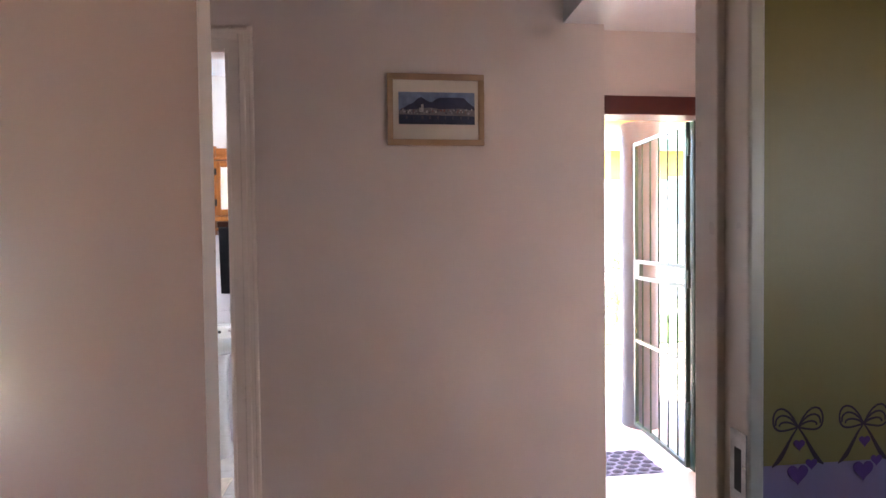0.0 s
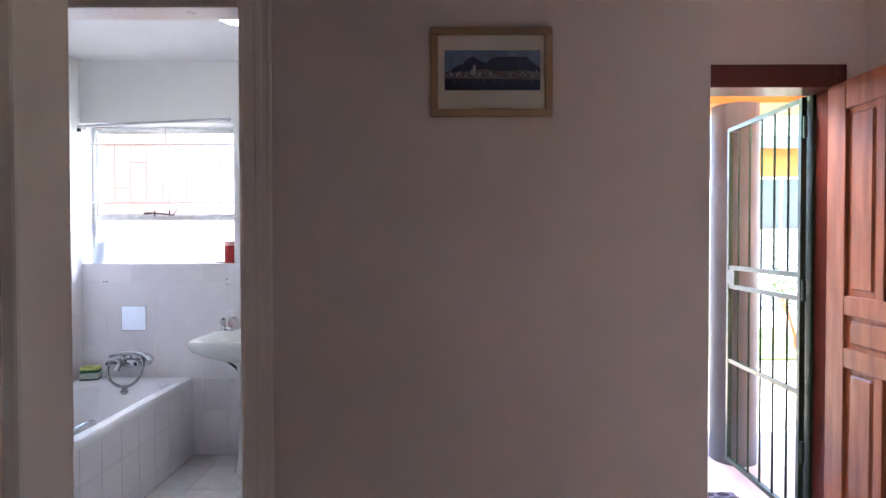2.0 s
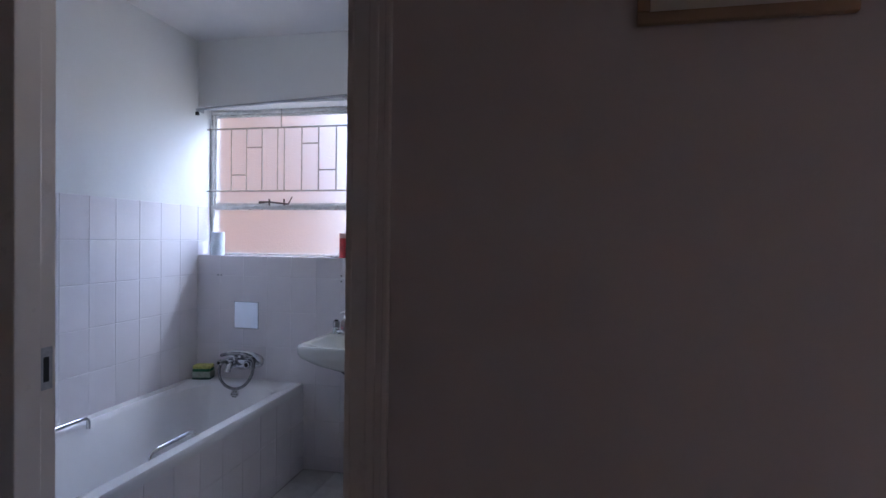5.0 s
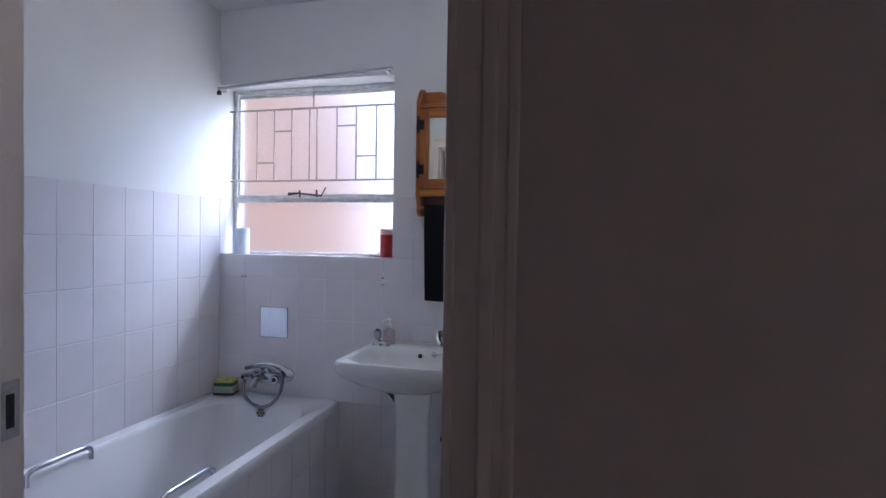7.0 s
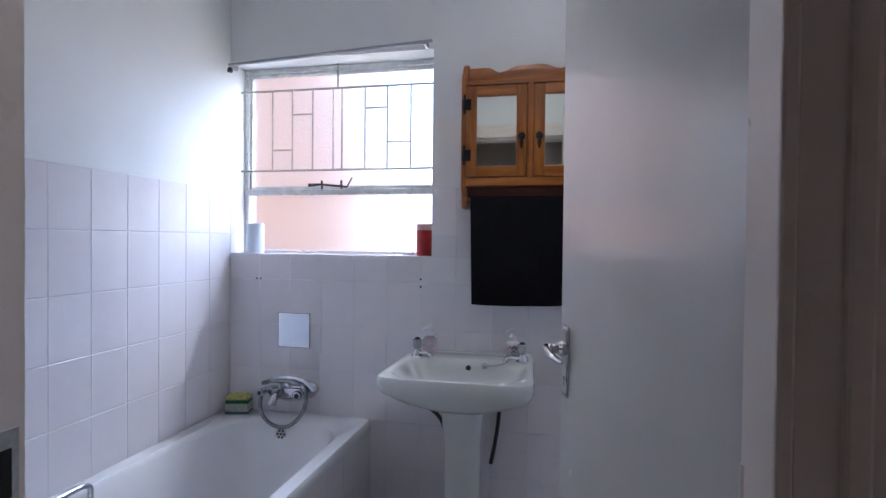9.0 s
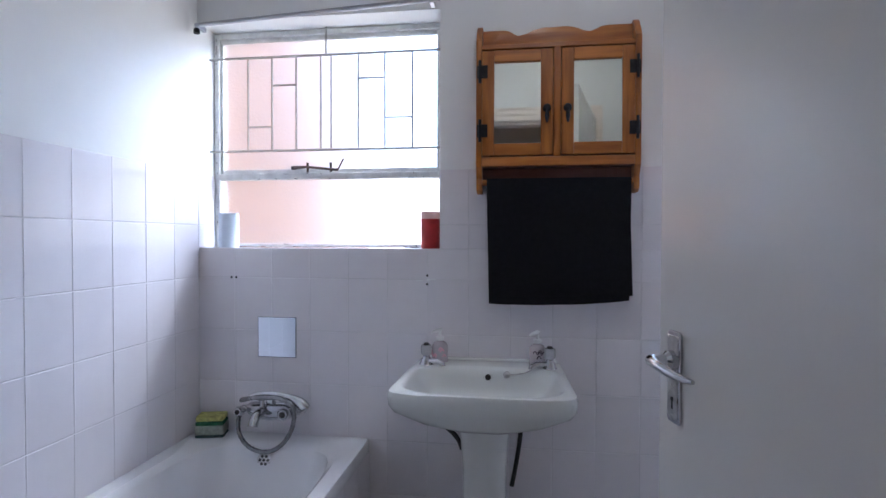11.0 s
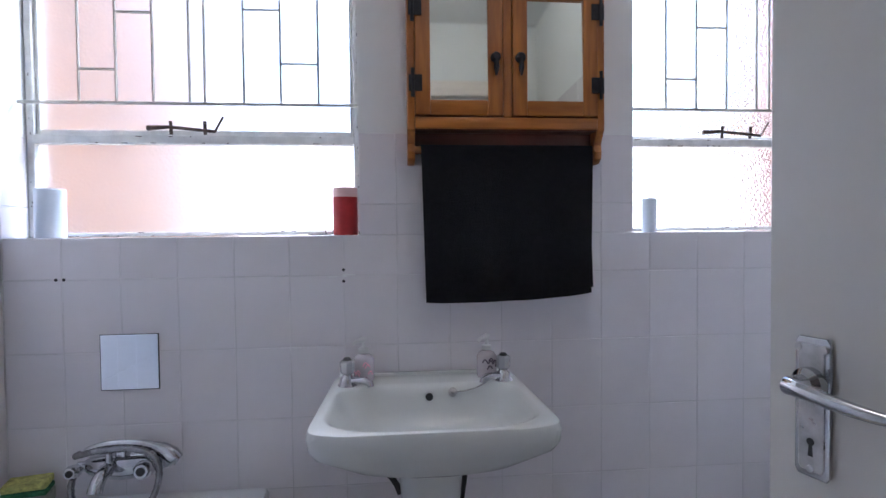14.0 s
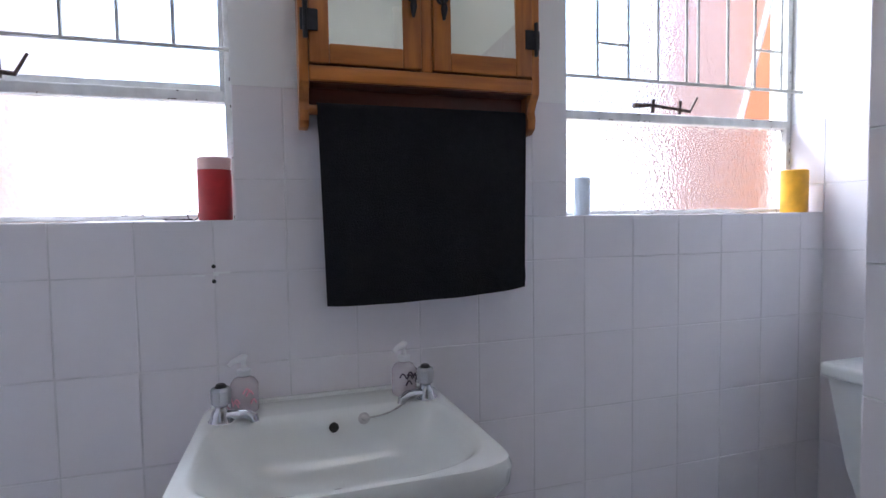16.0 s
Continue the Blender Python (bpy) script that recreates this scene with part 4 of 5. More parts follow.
def towel():
    x0, x1, yc, zt = -1.222, -0.738, YB - 0.045, 1.438
    bm = bmesh.new()
    nx, prof = 60, []
    for k in range(19):
        prof.append((yc + 0.016, 1.035 + (zt - 0.012 - 1.035) * k / 18))
    for k in range(1, 8):
        a = math.pi * k / 8
        prof.append((yc + 0.016 * math.cos(a), zt - 0.012 + 0.014 * math.sin(a)))
    for k in range(33):
        prof.append((yc - 0.016, zt - 0.012 - (zt - 0.012 - 1.006) * k / 32))
    rows = []
    for j, (y, z) in enumerate(prof):
        row = []
        drop = max(0, (zt - z)) / 0.43
        for i in range(nx + 1):
            u = i / nx
            x = x0 + (x1 - x0) * u + 0.012 * drop * (0.5 - u) * 0.6 + 0.006 * drop * (1 - u)
            f = 0.006 * drop * math.sin(u * 9 + 0.8) + 0.003 * drop * math.sin(u * 23 + z * 6)
            front = j > 22
            x += 0 if front else 0.019 * drop
            dz = 0.020 * (u - 0.35) ** 2 * (1 if front else 0) * drop * 2 - (0.006 * drop * (1 - u) if front else 0)
            row.append(bm.verts.new((x, y - (f if front else -abs(f) * 0.3) - (0.004 if front else 0), z + dz)))
        rows.append(row)
    for a, b in zip(rows, rows[1:]):
        for i in range(nx):
            bm.faces.new((a[i], a[i + 1], b[i + 1], b[i]))
    bmesh.ops.solidify(bm, geom=bm.faces[:], thickness=0.004)
    ob = part("towel", bm, M_TOWEL, None, "black cotton hand towel hanging over the rail under the pine cabinet", True)
    tagged(ob, "", "towel")


def lever_plate(parent, x, zc, side, along):
    """Chrome lever handle on a plate with a keyhole; side: which face of the leaf, along: way of the lever."""
    F = 0.02
    y = lambda d: side * (F + d)
    pts = [(x + a * 0.0195, zc + b) for a, b in ((1, -0.07), (0.8, -0.076), (-0.8, -0.076), (-1, -0.07), (-1, 0.072), (-0.8, 0.078), (0.8, 0.078), (1, 0.072))]
    pl = part("handle_plate", slab(bmesh.new(), pts, y(0.0), y(0.006), "y", 0.002), M_CHROME, parent, "worn chrome lever handle plate")
    part("plate_field", slab(bmesh.new(), [(x + (u - x) * 0.72, zc + (v - zc) * 0.90) for u, v in pts], y(0.006), y(0.0075), "y", 0.0006), M_STEELDULL, pl)
    turn = Matrix.Rotation(radians(-90 * side), 4, "X")
    part("rose", lathe(bmesh.new(), [(0, 0.03), (0.010, 0.03), (0.011, 0.016), (0.017, 0.010), (0.018, 0.0)], Matrix.Translation((x, y(0.006), zc + 0.028)) @ turn), M_CHROME, pl, smooth=True)
    q = [(x, y(0.026), zc + 0.028), (x, y(0.040), zc + 0.030)] + bez((x + along * 0.006, y(0.048), zc + 0.031), (x + along * 0.045, y(0.056), zc + 0.030), (x + along * 0.080, y(0.050), zc + 0.021), (x + along * 0.118, y(0.043), zc + 0.024), 8)
    part("lever", tube(bmesh.new(), q, [0.009, 0.0095, 0.0095, 0.0088, 0.0082, 0.0078, 0.0074, 0.0070, 0.0064, 0.0055, 0.0035], 14), M_CHROME, pl, "chrome lever", True)
    hole = slab(bmesh.new(), [(x + 0.0042 * math.cos(radians(k)), zc - 0.036 + 0.0042 * math.sin(radians(k))) for k in range(0, 360, 24)], y(0.007), y(0.0080), "y")
    hole = slab(hole, [(x - 0.0016, zc - 0.037), (x + 0.0016, zc - 0.037), (x + 0.0030, zc - 0.052), (x - 0.0030, zc - 0.052)], y(0.007), y(0.0078), "y")
    part("keyhole", hole, M_BLACK, pl)
    for sx, sz in ((-0.014, 0.066), (0.014, 0.066), (0.0, -0.066)):
        part("screw", lathe(bmesh.new(), [(0, 0.003), (0.004, 0.0025), (0.005, 0)], Matrix.Translation((x + sx, y(0.0065), zc + sz)) @ turn, 10), M_STEELDULL, pl)


def flush_door(nm, hinge, angle, width, mat, label, lever_side, kindname):
    """A plain door leaf, built along +x from its hinge, then turned."""
    e = thing(nm, (0, 0, 0), label, "door")
    e["kind"] = "structure"
    part("leaf", boxes((0.0, width, -0.02, 0.02, 0.008, 2.03), bevel=0.002), mat, e, smooth=False)
    lever_plate(e, width - 0.055, 0.999, 1, -1)
    lever_plate(e, width - 0.055, 0.999, -1, -1)
    part("latch_plate", boxes((width, width + 0.0015, -0.011, 0.011, 0.93, 1.09)), M_STEELDULL, e)
    for hz in (0.25, 1.0, 1.78):
        part("hinge", tube(bmesh.new(), [(-0.004, 0.022 * (1 if lever_side > 0 else -1), hz - 0.045), (-0.004, 0.022 * (1 if lever_side > 0 else -1), hz + 0.045)], 0.006, 8), M_FRAME, e)
    e.matrix_world = Matrix.Translation((*hinge, 0)) @ Matrix.Rotation(radians(angle), 4, "Z")
    return e


def panel_door():
    """Varnished front door, built along +x from its hinge."""
    w, h, t = 0.80, 2.0, 0.022
    e = thing("front_door", (0, 0, 0), "varnished hardwood panelled front door, open inwards", "door")
    e["kind"] = "structure"
    rows = [(0.0, 0.11, 0.0, h), (w - 0.11, w, 0.0, h)]
    part("stile", boxes(*[(a, b, -t, t, z0 + 0.008, z1) for a, b, z0, z1 in rows], bevel=0.003), M_DOORWOOD, e)
    bm = bmesh.new()
    for z0, z1 in ((0.008, 0.2), (0.80, 0.88), (1.02, 1.10), (h - 0.12, h)):
        box(bm, 0.11, w - 0.11, -t, t, z0, z1, 0.003)
    part("rail", bm, M_DOORWOOD, e)
    bm = bmesh.new()
    for a in (0.11 + (w - 0.22) / 3 - 0.02, 0.11 + 2 * (w - 0.22) / 3 - 0.02):
        box(bm, a, a + 0.04, -t, t, 0.2, 0.80, 0.003)
        box(bm, a, a + 0.04, -t, t, 1.10, h - 0.12, 0.003)
    part("muntin", bm, M_DOORWOOD, e)
    for k in range(3):
        a = 0.11 + (w - 0.22) / 3 * k + (0 if k == 0 else 0.02)
        b = 0.11 + (w - 0.22) / 3 * (k + 1) - (0 if k == 2 else 0.02)
        for z0, z1 in ((0.2, 0.80), (1.10, h - 0.12)):
            p = part("panel", boxes((a, b, -0.008, 0.008, z0, z1)), M_DOORWOOD, e)
            part("raised_field", boxes((a + 0.025, b - 0.025, -0.016, 0.016, z0 + 0.025, z1 - 0.025), bevel=0.008, seg=1), M_DOORWOOD, p)
    p = part("panel", boxes((0.11, w - 0.11, -0.008, 0.008, 0.88, 1.02)), M_DOORWOOD, e)
    part("raised_field", boxes((0.135, w - 0.135, -0.016, 0.016, 0.90, 1.0), bevel=0.008, seg=1), M_DOORWOOD, p)
    e.matrix_world = Matrix.Translation((1.605, 2.60, 0)) @ Matrix.Rotation(radians(-92), 4, "Z")


def gate():
    """Green security gate, built along +x from its hinge, opened outwards."""
    w, z0, z1 = 0.72, 0.02, 1.99
    e = thing("security_gate", (0, 0, 0), "dark green steel security gate, open outwards by the front door", "gate")
    s = 0.0125
    part("gate_frame", boxes((0, 2 * s, -s, s, z0, z1), (w - 2 * s, w, -s, s, z0, z1), (2 * s, w - 2 * s, -s, s, z0, z0 + 2 * s), (2 * s, w - 2 * s, -s, s, z1 - 2 * s, z1), bevel=0.0015), M_GATE, e)
    for zz in (0.62, 1.06, 1.17):
        part("cross_rail", boxes((2 * s, w - 2 * s, -s * 0.8, s * 0.8, zz - s, zz + s), bevel=0.0015), M_GATE, e)
    for k in range(1, 6):
        x = w * k / 6
        part("bar", tube(bmesh.new(), [(x, 0, z0 + 2 * s), (x, 0, 1.05)], 0.006, 8), M_GATE, e)
        part("bar", tube(bmesh.new(), [(x, 0, 1.18), (x, 0, z1 - 2 * s)], 0.006, 8), M_GATE, e)
    part("lock_box", boxes((w - 0.10, w - 2 * s, -0.014, 0.014, 1.073, 1.157), bevel=0.002), M_GATE, e)
    part("lock_rose", lathe(bmesh.new(), [(0, 0.006), (0.014, 0.005), (0.016, 0)], Matrix.Translation((w - 0.05, -0.014, 1.115)) @ Matrix.Rotation(radians(90), 4, "X"), 14), M_STEELDULL, e)
    for hz in (0.35, 1.1, 1.85):
        part("hinge", tube(bmesh.new(), [(-0.008, 0, hz - 0.05), (-0.008, 0, hz + 0.05)], 0.010, 10), M_GATE, e)
    e.matrix_world = Matrix.Translation((1.56, 2.72, 0)) @ Matrix.Rotation(radians(87), 4, "Z")


def strike(nm, x, y, z, side, label):
    e = thing(nm, (x, y, z), label, "strike plate")
    part("plate", boxes((x, x + side * 0.0025, y - 0.018, y + 0.018, z - 0.055, z + 0.055) if side > 0 else (x + side * 0.0025, x, y - 0.018, y + 0.018, z - 0.055, z + 0.055), bevel=0.0008), M_STEELDULL, e)
    part("slot", boxes((x + side * 0.0027, x + side * 0.0022, y - 0.008, y + 0.008, z - 0.035, z + 0.03)), M_BLACK, e)
    hang(e)


def picture():
    x0, x1, z0, z1, y = -0.138, 0.220, 1.699, 1.960, YP
    e = thing("framed_picture", ((x0 + x1) / 2, y, z0), "pale wood framed photograph of a harbour and flat mountain", "picture")
    w = 0.022
    part("frame", boxes((x0, x1, y - 0.018, y - 0.001, z0, z0 + w), (x0, x1, y - 0.018, y - 0.001, z1 - w, z1), (x0, x0 + w, y - 0.018, y - 0.001, z0 + w, z1 - w), (x1 - w, x1, y - 0.018, y - 0.001, z0 + w, z1 - w), bevel=0.003), M_LIGHTWOOD, e, "pale wooden frame", True)
    part("mount", boxes((x0 + w, x1 - w, y - 0.008, y - 0.002, z0 + w, z1 - w)), M_MOUNT, e, "cream mount")
    a, b, c, d = x0 + 0.042, x1 - 0.035, z0 + 0.078, z1 - 0.066
    W, Hh = b - a, d - c

    def flat(nm2, pts, k, col, lab=""):
        part(nm2, slab(bmesh.new(), [(a + u * W, c + v * Hh) for u, v in pts], y - 0.0085 - 0.0004 * k, y - 0.008, "y"), material("print_" + nm2, col, 0.6, vary=0.15, scale=30), e, lab)
    flat("sky", [(0, 0), (1, 0), (1, 1), (0, 1)], 0, (0.20, 0.27, 0.42))
    flat("mountain", [(0, 0.42), (0.06, 0.50), (0.13, 0.60), (0.19, 0.66), (0.24, 0.78), (0.29, 0.85), (0.33, 0.80), (0.38, 0.72), (0.43, 0.69), (0.49, 0.78), (0.54, 0.83), (0.70, 0.84), (0.86, 0.83), (0.92, 0.68), (1, 0.54), (1, 0.3), (0, 0.3)], 1, (0.045, 0.05, 0.10))
    flat("water", [(0, 0), (1, 0), (1, 0.34), (0, 0.34)], 2, (0.035, 0.045, 0.09))
    flat("shore", [(0, 0.30), (1, 0.26), (1, 0.44), (0.8, 0.5), (0.55, 0.47), (0.4, 0.52), (0.2, 0.46), (0, 0.42)], 3, (0.22, 0.20, 0.22))
    rnd = random.Random(5)
    for k in range(64):
        u = 0.03 + 0.93 * k / 64 + 0.01 * rnd.random()
        ww, hh, v = 0.006 + 0.022 * rnd.random() ** 2, 0.02 + 0.07 * rnd.random(), 0.31 + 0.12 * rnd.random()
        if k in (16, 18):
            ww, hh, v = 0.030, 0.24 if k == 18 else 0.13, 0.38
        n = 0 if k in (16, 18) else rnd.choice((0, 0, 1, 2, 2, 3, 3))
        col = ((0.52, 0.50, 0.50), (0.26, 0.10, 0.09), (0.36, 0.34, 0.38), (0.10, 0.09, 0.12))[n]
        m = bpy.data.materials.get("print_b%d" % n) or material("print_b%d" % n, col, 0.6)
        lo = 0.0105 + 0.0002 * (k % 3)
        part("building", slab(bmesh.new(), [(a + uu * W, c + vv * Hh) for uu, vv in ((u, v), (u + ww, v), (u + ww, v + hh), (u, v + hh))], y - lo, y - 0.008, "y"), m, e)
        if k % 7 == 4:
            part("reflection_streak", slab(bmesh.new(), [(a + uu * W, c + vv * Hh) for uu, vv in ((u, 0.16), (u + ww, 0.16), (u + ww, 0.25), (u, 0.25))], y - 0.0100, y - 0.008, "y"), bpy.data.materials.get("print_b3") or m, e)
    hang(e)


bath()
bath_mixer()
basin()
soap(-1.385, 3.515, M_PINK, "clear soap dispenser with pink print and a white pump")
soap(-1.045, 3.510, M_DARKINK, "clear soap dispenser with dark curls and a white pump")
toilet()
rail()
candle(-2.246, YB + 0.055, 0.038, 0.136, M_BLUEW, "thick white candle on the window sill")
candle(-1.437, YB + 0.048, 0.035, 0.137, M_REDWAX, "thick red candle with a pale top on the window sill", M_PALEWAX)
candle(-0.518, YB + 0.045, 0.0215, 0.103, M_BLUEW, "slim white candle on the window sill")
candle(0.238, YB + 0.045, 0.038, 0.132, M_YELWAX, "thick yellow candle on the window sill")
cabinet()
towel()
flush_door("door_bathroom", (-0.668, 1.95), 104.5, 0.70, M_BDOOR, "off-white gloss painted bathroom door, open inwards", 1, "door")
flush_door("door_bedroom", (-0.424, 0.60), -90, 0.75, M_GLOSS, "beige gloss painted bedroom door, wide open", -1, "door")
panel_door()
gate()
picture()
strike("strike_plate", JL, YI - 0.012, 0.955, 1, "chrome strike plate on the bathroom door frame")
strike("strike_plate", BR, YS + 0.012, 1.015, -1, "chrome strike plate on the bedroom door frame")

# mirror tile and small things on the window wall
mt = part("mirror_tile", boxes((-2.095, -1.945, YB - 0.004, YB - 0.0005, 0.778, 0.928), bevel=0.0008, seg=1), M_MIRROR_BLUE, None, "square mirror tile stuck on the wall tiles")
tagged(mt, "", "mirror")
part("backing", boxes((-2.0968, -1.9432, YB - 0.0025, YB - 0.0004, 0.7762, 0.9298)), M_BLACK, mt, "dark edge of the mirror backing")


def sponge():
    e = thing("sponge", (-2.25, 3.50, 0.487), "yellow and green sponges stacked on the bathtub rim", "sponge")
    z = 0.489
    m = Matrix.Translation((-2.25, 3.505, z)) @ Matrix.Rotation(radians(14), 4, "Z")
    for nm, mat, a, b, s in (("lower_scourer", M_SCOURD, 0.0, 0.010, 1.0), ("lower_foam", M_FOAMGREY, 0.0102, 0.044, 1.0), ("upper_scourer", M_SCOUR, 0.0445, 0.060, 0.97), ("upper_foam", M_SPONGE, 0.0602, 0.080, 0.95)):
        bm = boxes((-0.052 * s, 0.052 * s, -0.034 * s, 0.034 * s, a, b), bevel=0.005, seg=3)
        bmesh.ops.transform(bm, matrix=m, verts=bm.verts)
        part(nm, bm, mat, e, smooth=True)
    hang(e)


def key_ring():
    e = thing("key", (-1.50, 3.66, SILL), "small dark key on a ring on the window sill", "key")
    x, y, z = -1.500, 3.655, SILL
    part("bow", lathe(bmesh.new(), [(0.0, 0.004), (0.011, 0.004), (0.011, 0.0), (0, 0)], Matrix.Translation((x, y, z + 0.001)), 16), M_BLACK, e)
    part("blade", boxes((x - 0.045, x - 0.008, y - 0.003, y + 0.003, z + 0.001, z + 0.004)), M_BLACK, e)
    part("ring", tube(bmesh.new(), [(x + 0.012 + 0.011 * math.cos(a), y, z + 0.012 + 0.011 * math.sin(a)) for a in (2 * math.pi * k / 16 for k in range(16))], 0.0012, 6, True), M_BLACK, e)
    hang(e)


def wall_marks():
    """Old screw holes and filler left by removed fittings."""
    for nm, pts in (("screw_hole", ((-1.441, 1.095), (-1.441, 1.063), (-2.205, 1.080), (-2.185, 1.080))),):
        for x, zz in pts:
            tagged(part(nm, lathe(bmesh.new(), [(0, 0.001), (0.0042, 0.001), (0.0045, 0)], Matrix.Translation((x, YB, zz)) @ Matrix.Rotation(radians(90), 4, "X"), 12), M_BLACK, None, "dark screw hole left in the wall tiles", kind="structure"))
    bm = bmesh.new()
    for dx, dz, w, h in ((-0.03, -0.003, 0.026, 0.004), (0.018, 0.002, 0.03, 0.004), (0.004, 0.0, 0.010, 0.009)):
        box(bm, -1.441 + dx - w / 2, -1.441 + dx + w / 2, YB - 0.0012, YB, 1.079 + dz - h / 2, 1.079 + dz + h / 2, 0.0005, 1)
    part("filler_smear", bm, M_PLASTIC, None, "white filler smeared round old screw holes", kind="structure")


def ceiling_lamp():
    x, y = -1.02, 2.66
    e = thing("ceiling_light", (x, y, H), "round white glass ceiling lamp, lit", "ceiling light")
    part("base", lathe(bmesh.new(), [(0, 0), (0.115, 0), (0.12, -0.006), (0.12, -0.02), (0.0, -0.02)], Matrix.Translation((x, y, H)), 36), M_PLASTIC, e, smooth=True)
    part("shade", lathe(bmesh.new(), [(0.115, -0.021), (0.13, -0.045), (0.12, -0.085), (0.08, -0.115), (0.0, -0.128)], Matrix.Translation((x, y, H)), 36), M_GLOW, e, "glowing opal glass shade", True)
    part("clip", boxes((x - 0.006, x + 0.006, y - 0.124, y - 0.112, H - 0.05, H - 0.012)), M_STEELDULL, e)
    hang(e)


def bath_mat():
    ob = part("bath_mat", boxes((-1.60, -1.02, 2.36, 2.98, 0.0, 0.014), bevel=0.006, seg=3), M_BATHMAT, None, "cream cotton bath mat on the bathroom floor tiles", True)
    tagged(ob, "", "bath mat")


def door_mat():
    e = thing("door_mat", (1.2, 2.92, -0.04), "dark rubber door mat with pebble pattern outside the front door", "door mat")
    part("backing", boxes((0.88, 1.465, 2.765, 3.13, -0.04, -0.032), bevel=0.003), M_RUBBER, e)
    rnd = random.Random(3)
    for j in range(7):
        for i in range(7):
            x, y = 0.92 + i * 0.080 + (0.035 if j % 2 else 0), 2.793 + j * 0.052
            if x > 1.435:
                continue
            part("pebble", lathe(bmesh.new(), [(0, 0.006), (0.024, 0.005), (0.032, 0.0)], Matrix.Translation((x, y, -0.032)) @ Matrix.Rotation((rnd.random() - 0.5) * 0.4, 4, "Z") @ Matrix.Diagonal((1.1, 0.75, 1, 1)), 9), M_MATSTONE, e, smooth=True)
    hang(e)


def stencils():
    """Bows with hearts stencilled on the lime wall above the lilac dado."""
    y = YS - 0.0008
    for cx in (0.449, 0.557, 0.665, 0.773, 0.881, 0.989):
        z = 1.076
        e = thing("wall_stencil", (cx, YS, z), "dark bow with purple hearts stencilled on the lime wall", "wall decoration", "stencils along the bedroom wall")

        def stroke(nm, pts, r):
            bm = bmesh.new()
            pts = [Vector(p) for p in pts]
            prev = None
            for i, p in enumerate(pts):
                d = (pts[min(i + 1, len(pts) - 1)] - pts[max(i - 1, 0)]).normalized()
                nrm = Vector((d.z, 0, -d.x)) * (r[i] if isinstance(r, list) else r)
                a, b = bm.verts.new(p + nrm), bm.verts.new(p - nrm)
                if prev:
                    bm.faces.new((prev[0], a, b, prev[1]))
                prev = (a, b)
            part(nm, bm, M_STENCIL, e)
        for s in (-1, 1):
            for k, (w, hh) in enumerate(((0.040, 0.034), (0.036, 0.022), (0.030, 0.010))):
                stroke("ribbon_loop", bez((cx, y, z), (cx + s * w * 0.5, y, z + hh * 1.3), (cx + s * w * 1.1, y, z + hh * 0.9), (cx + s * w, y, z + hh * 0.2), 8), 0.0016)
            stroke("ribbon_loop", bez((cx + s * 0.040, y, z + 0.007), (cx + s * 0.036, y, z - 0.010), (cx + s * 0.02, y, z - 0.004), (cx, y, z), 8), 0.0016)
            stroke("ribbon_tail", bez((cx, y, z), (cx + s * 0.018, y, z - 0.02), (cx + s * 0.022, y, z - 0.045), (cx + s * 0.042, y, z - 0.058), 8), [0.001, 0.0015, 0.002, 0.0025, 0.003, 0.0035, 0.0038, 0.003, 0.001])

        for hx, hz, sz in ((0.002, -0.026, 0.010), (-0.0, -0.070, 0.018), (0.022, -0.056, 0.010)):
            pts = []
            for k in range(24):
                a = 2 * math.pi * k / 24
                pts.append((cx + hx + sz * 16 * math.sin(a) ** 3 / 17, z + hz + sz * (13 * math.cos(a) - 5 * math.cos(2 * a) - 2 * math.cos(3 * a) - math.cos(4 * a)) / 17))
            part("heart", slab(bmesh.new(), pts, y - 0.0002, y + 0.0004, "y"), M_HEART, e)
        hang(e)


sponge()
key_ring()
wall_marks()
ceiling_lamp()
bath_mat()
door_mat()
stencils()

# ---- front door frame, porch and garden ----
structure("door_frame_front", boxes((FR, FR + 0.05, YF - 0.02, YF + 0.13, 0, 2.095), (FL - 0.045, FL, YF - 0.02, YF + 0.13, 0, 2.095), (FL, FR, YF - 0.02, YF + 0.13, 1.995, 2.095), bevel=0.004), M_REDWOOD, "dark red timber front door frame")
structure("gate_post", boxes((1.585, 1.615, YF + 0.10, YF + 0.16, 0, 2.0), bevel=0.003), M_GATE, "dark green steel gate post")
structure("door_step", boxes((FL - 0.1, FR + 0.1, YF + 0.12, YF + 0.15, -0.15, -0.044)), M_CONC, "pale concrete doorstep")
structure("porch_floor", boxes((WC - 0.4, 4.2, YF + 0.15, 4.4, -0.15, -0.04)), M_CONC, "pale concrete porch floor")
structure("porch_ceiling", boxes((WC - 0.4, 4.4, YF + 0.125, 3.9, 2.42, 2.5), (WC - 0.4, 4.4, 3.50, 3.85, 2.16, 2.42)), M_ORANGE, "orange painted porch ceiling and beam")
col = part("porch_column", lathe(bmesh.new(), [(0, -0.04), (0.135, -0.04), (0.135, 2.16), (0, 2.16)], Matrix.Translation((1.715, 3.60, 0)), 40), M_COLUMN, None, "thick round grey painted porch column", True, "structure")
structure("wall_outer_east", boxes((XE + 0.12, 4.5, YF, YF + 0.12, -0.15, 2.5)), M_ORANGE, "orange painted outer wall")
structure("wall_outer_orange", boxes((XR + 0.16, XR + 0.28, YB + 0.2, 4.02, -0.15, 2.6), (XR + 0.125, WC - 0.1, YF + 0.12, YB + 0.2, -0.15, 2.6)), M_ORANGE_DARKENED, "orange outer wall beside the bathroom window, darkened against glare")
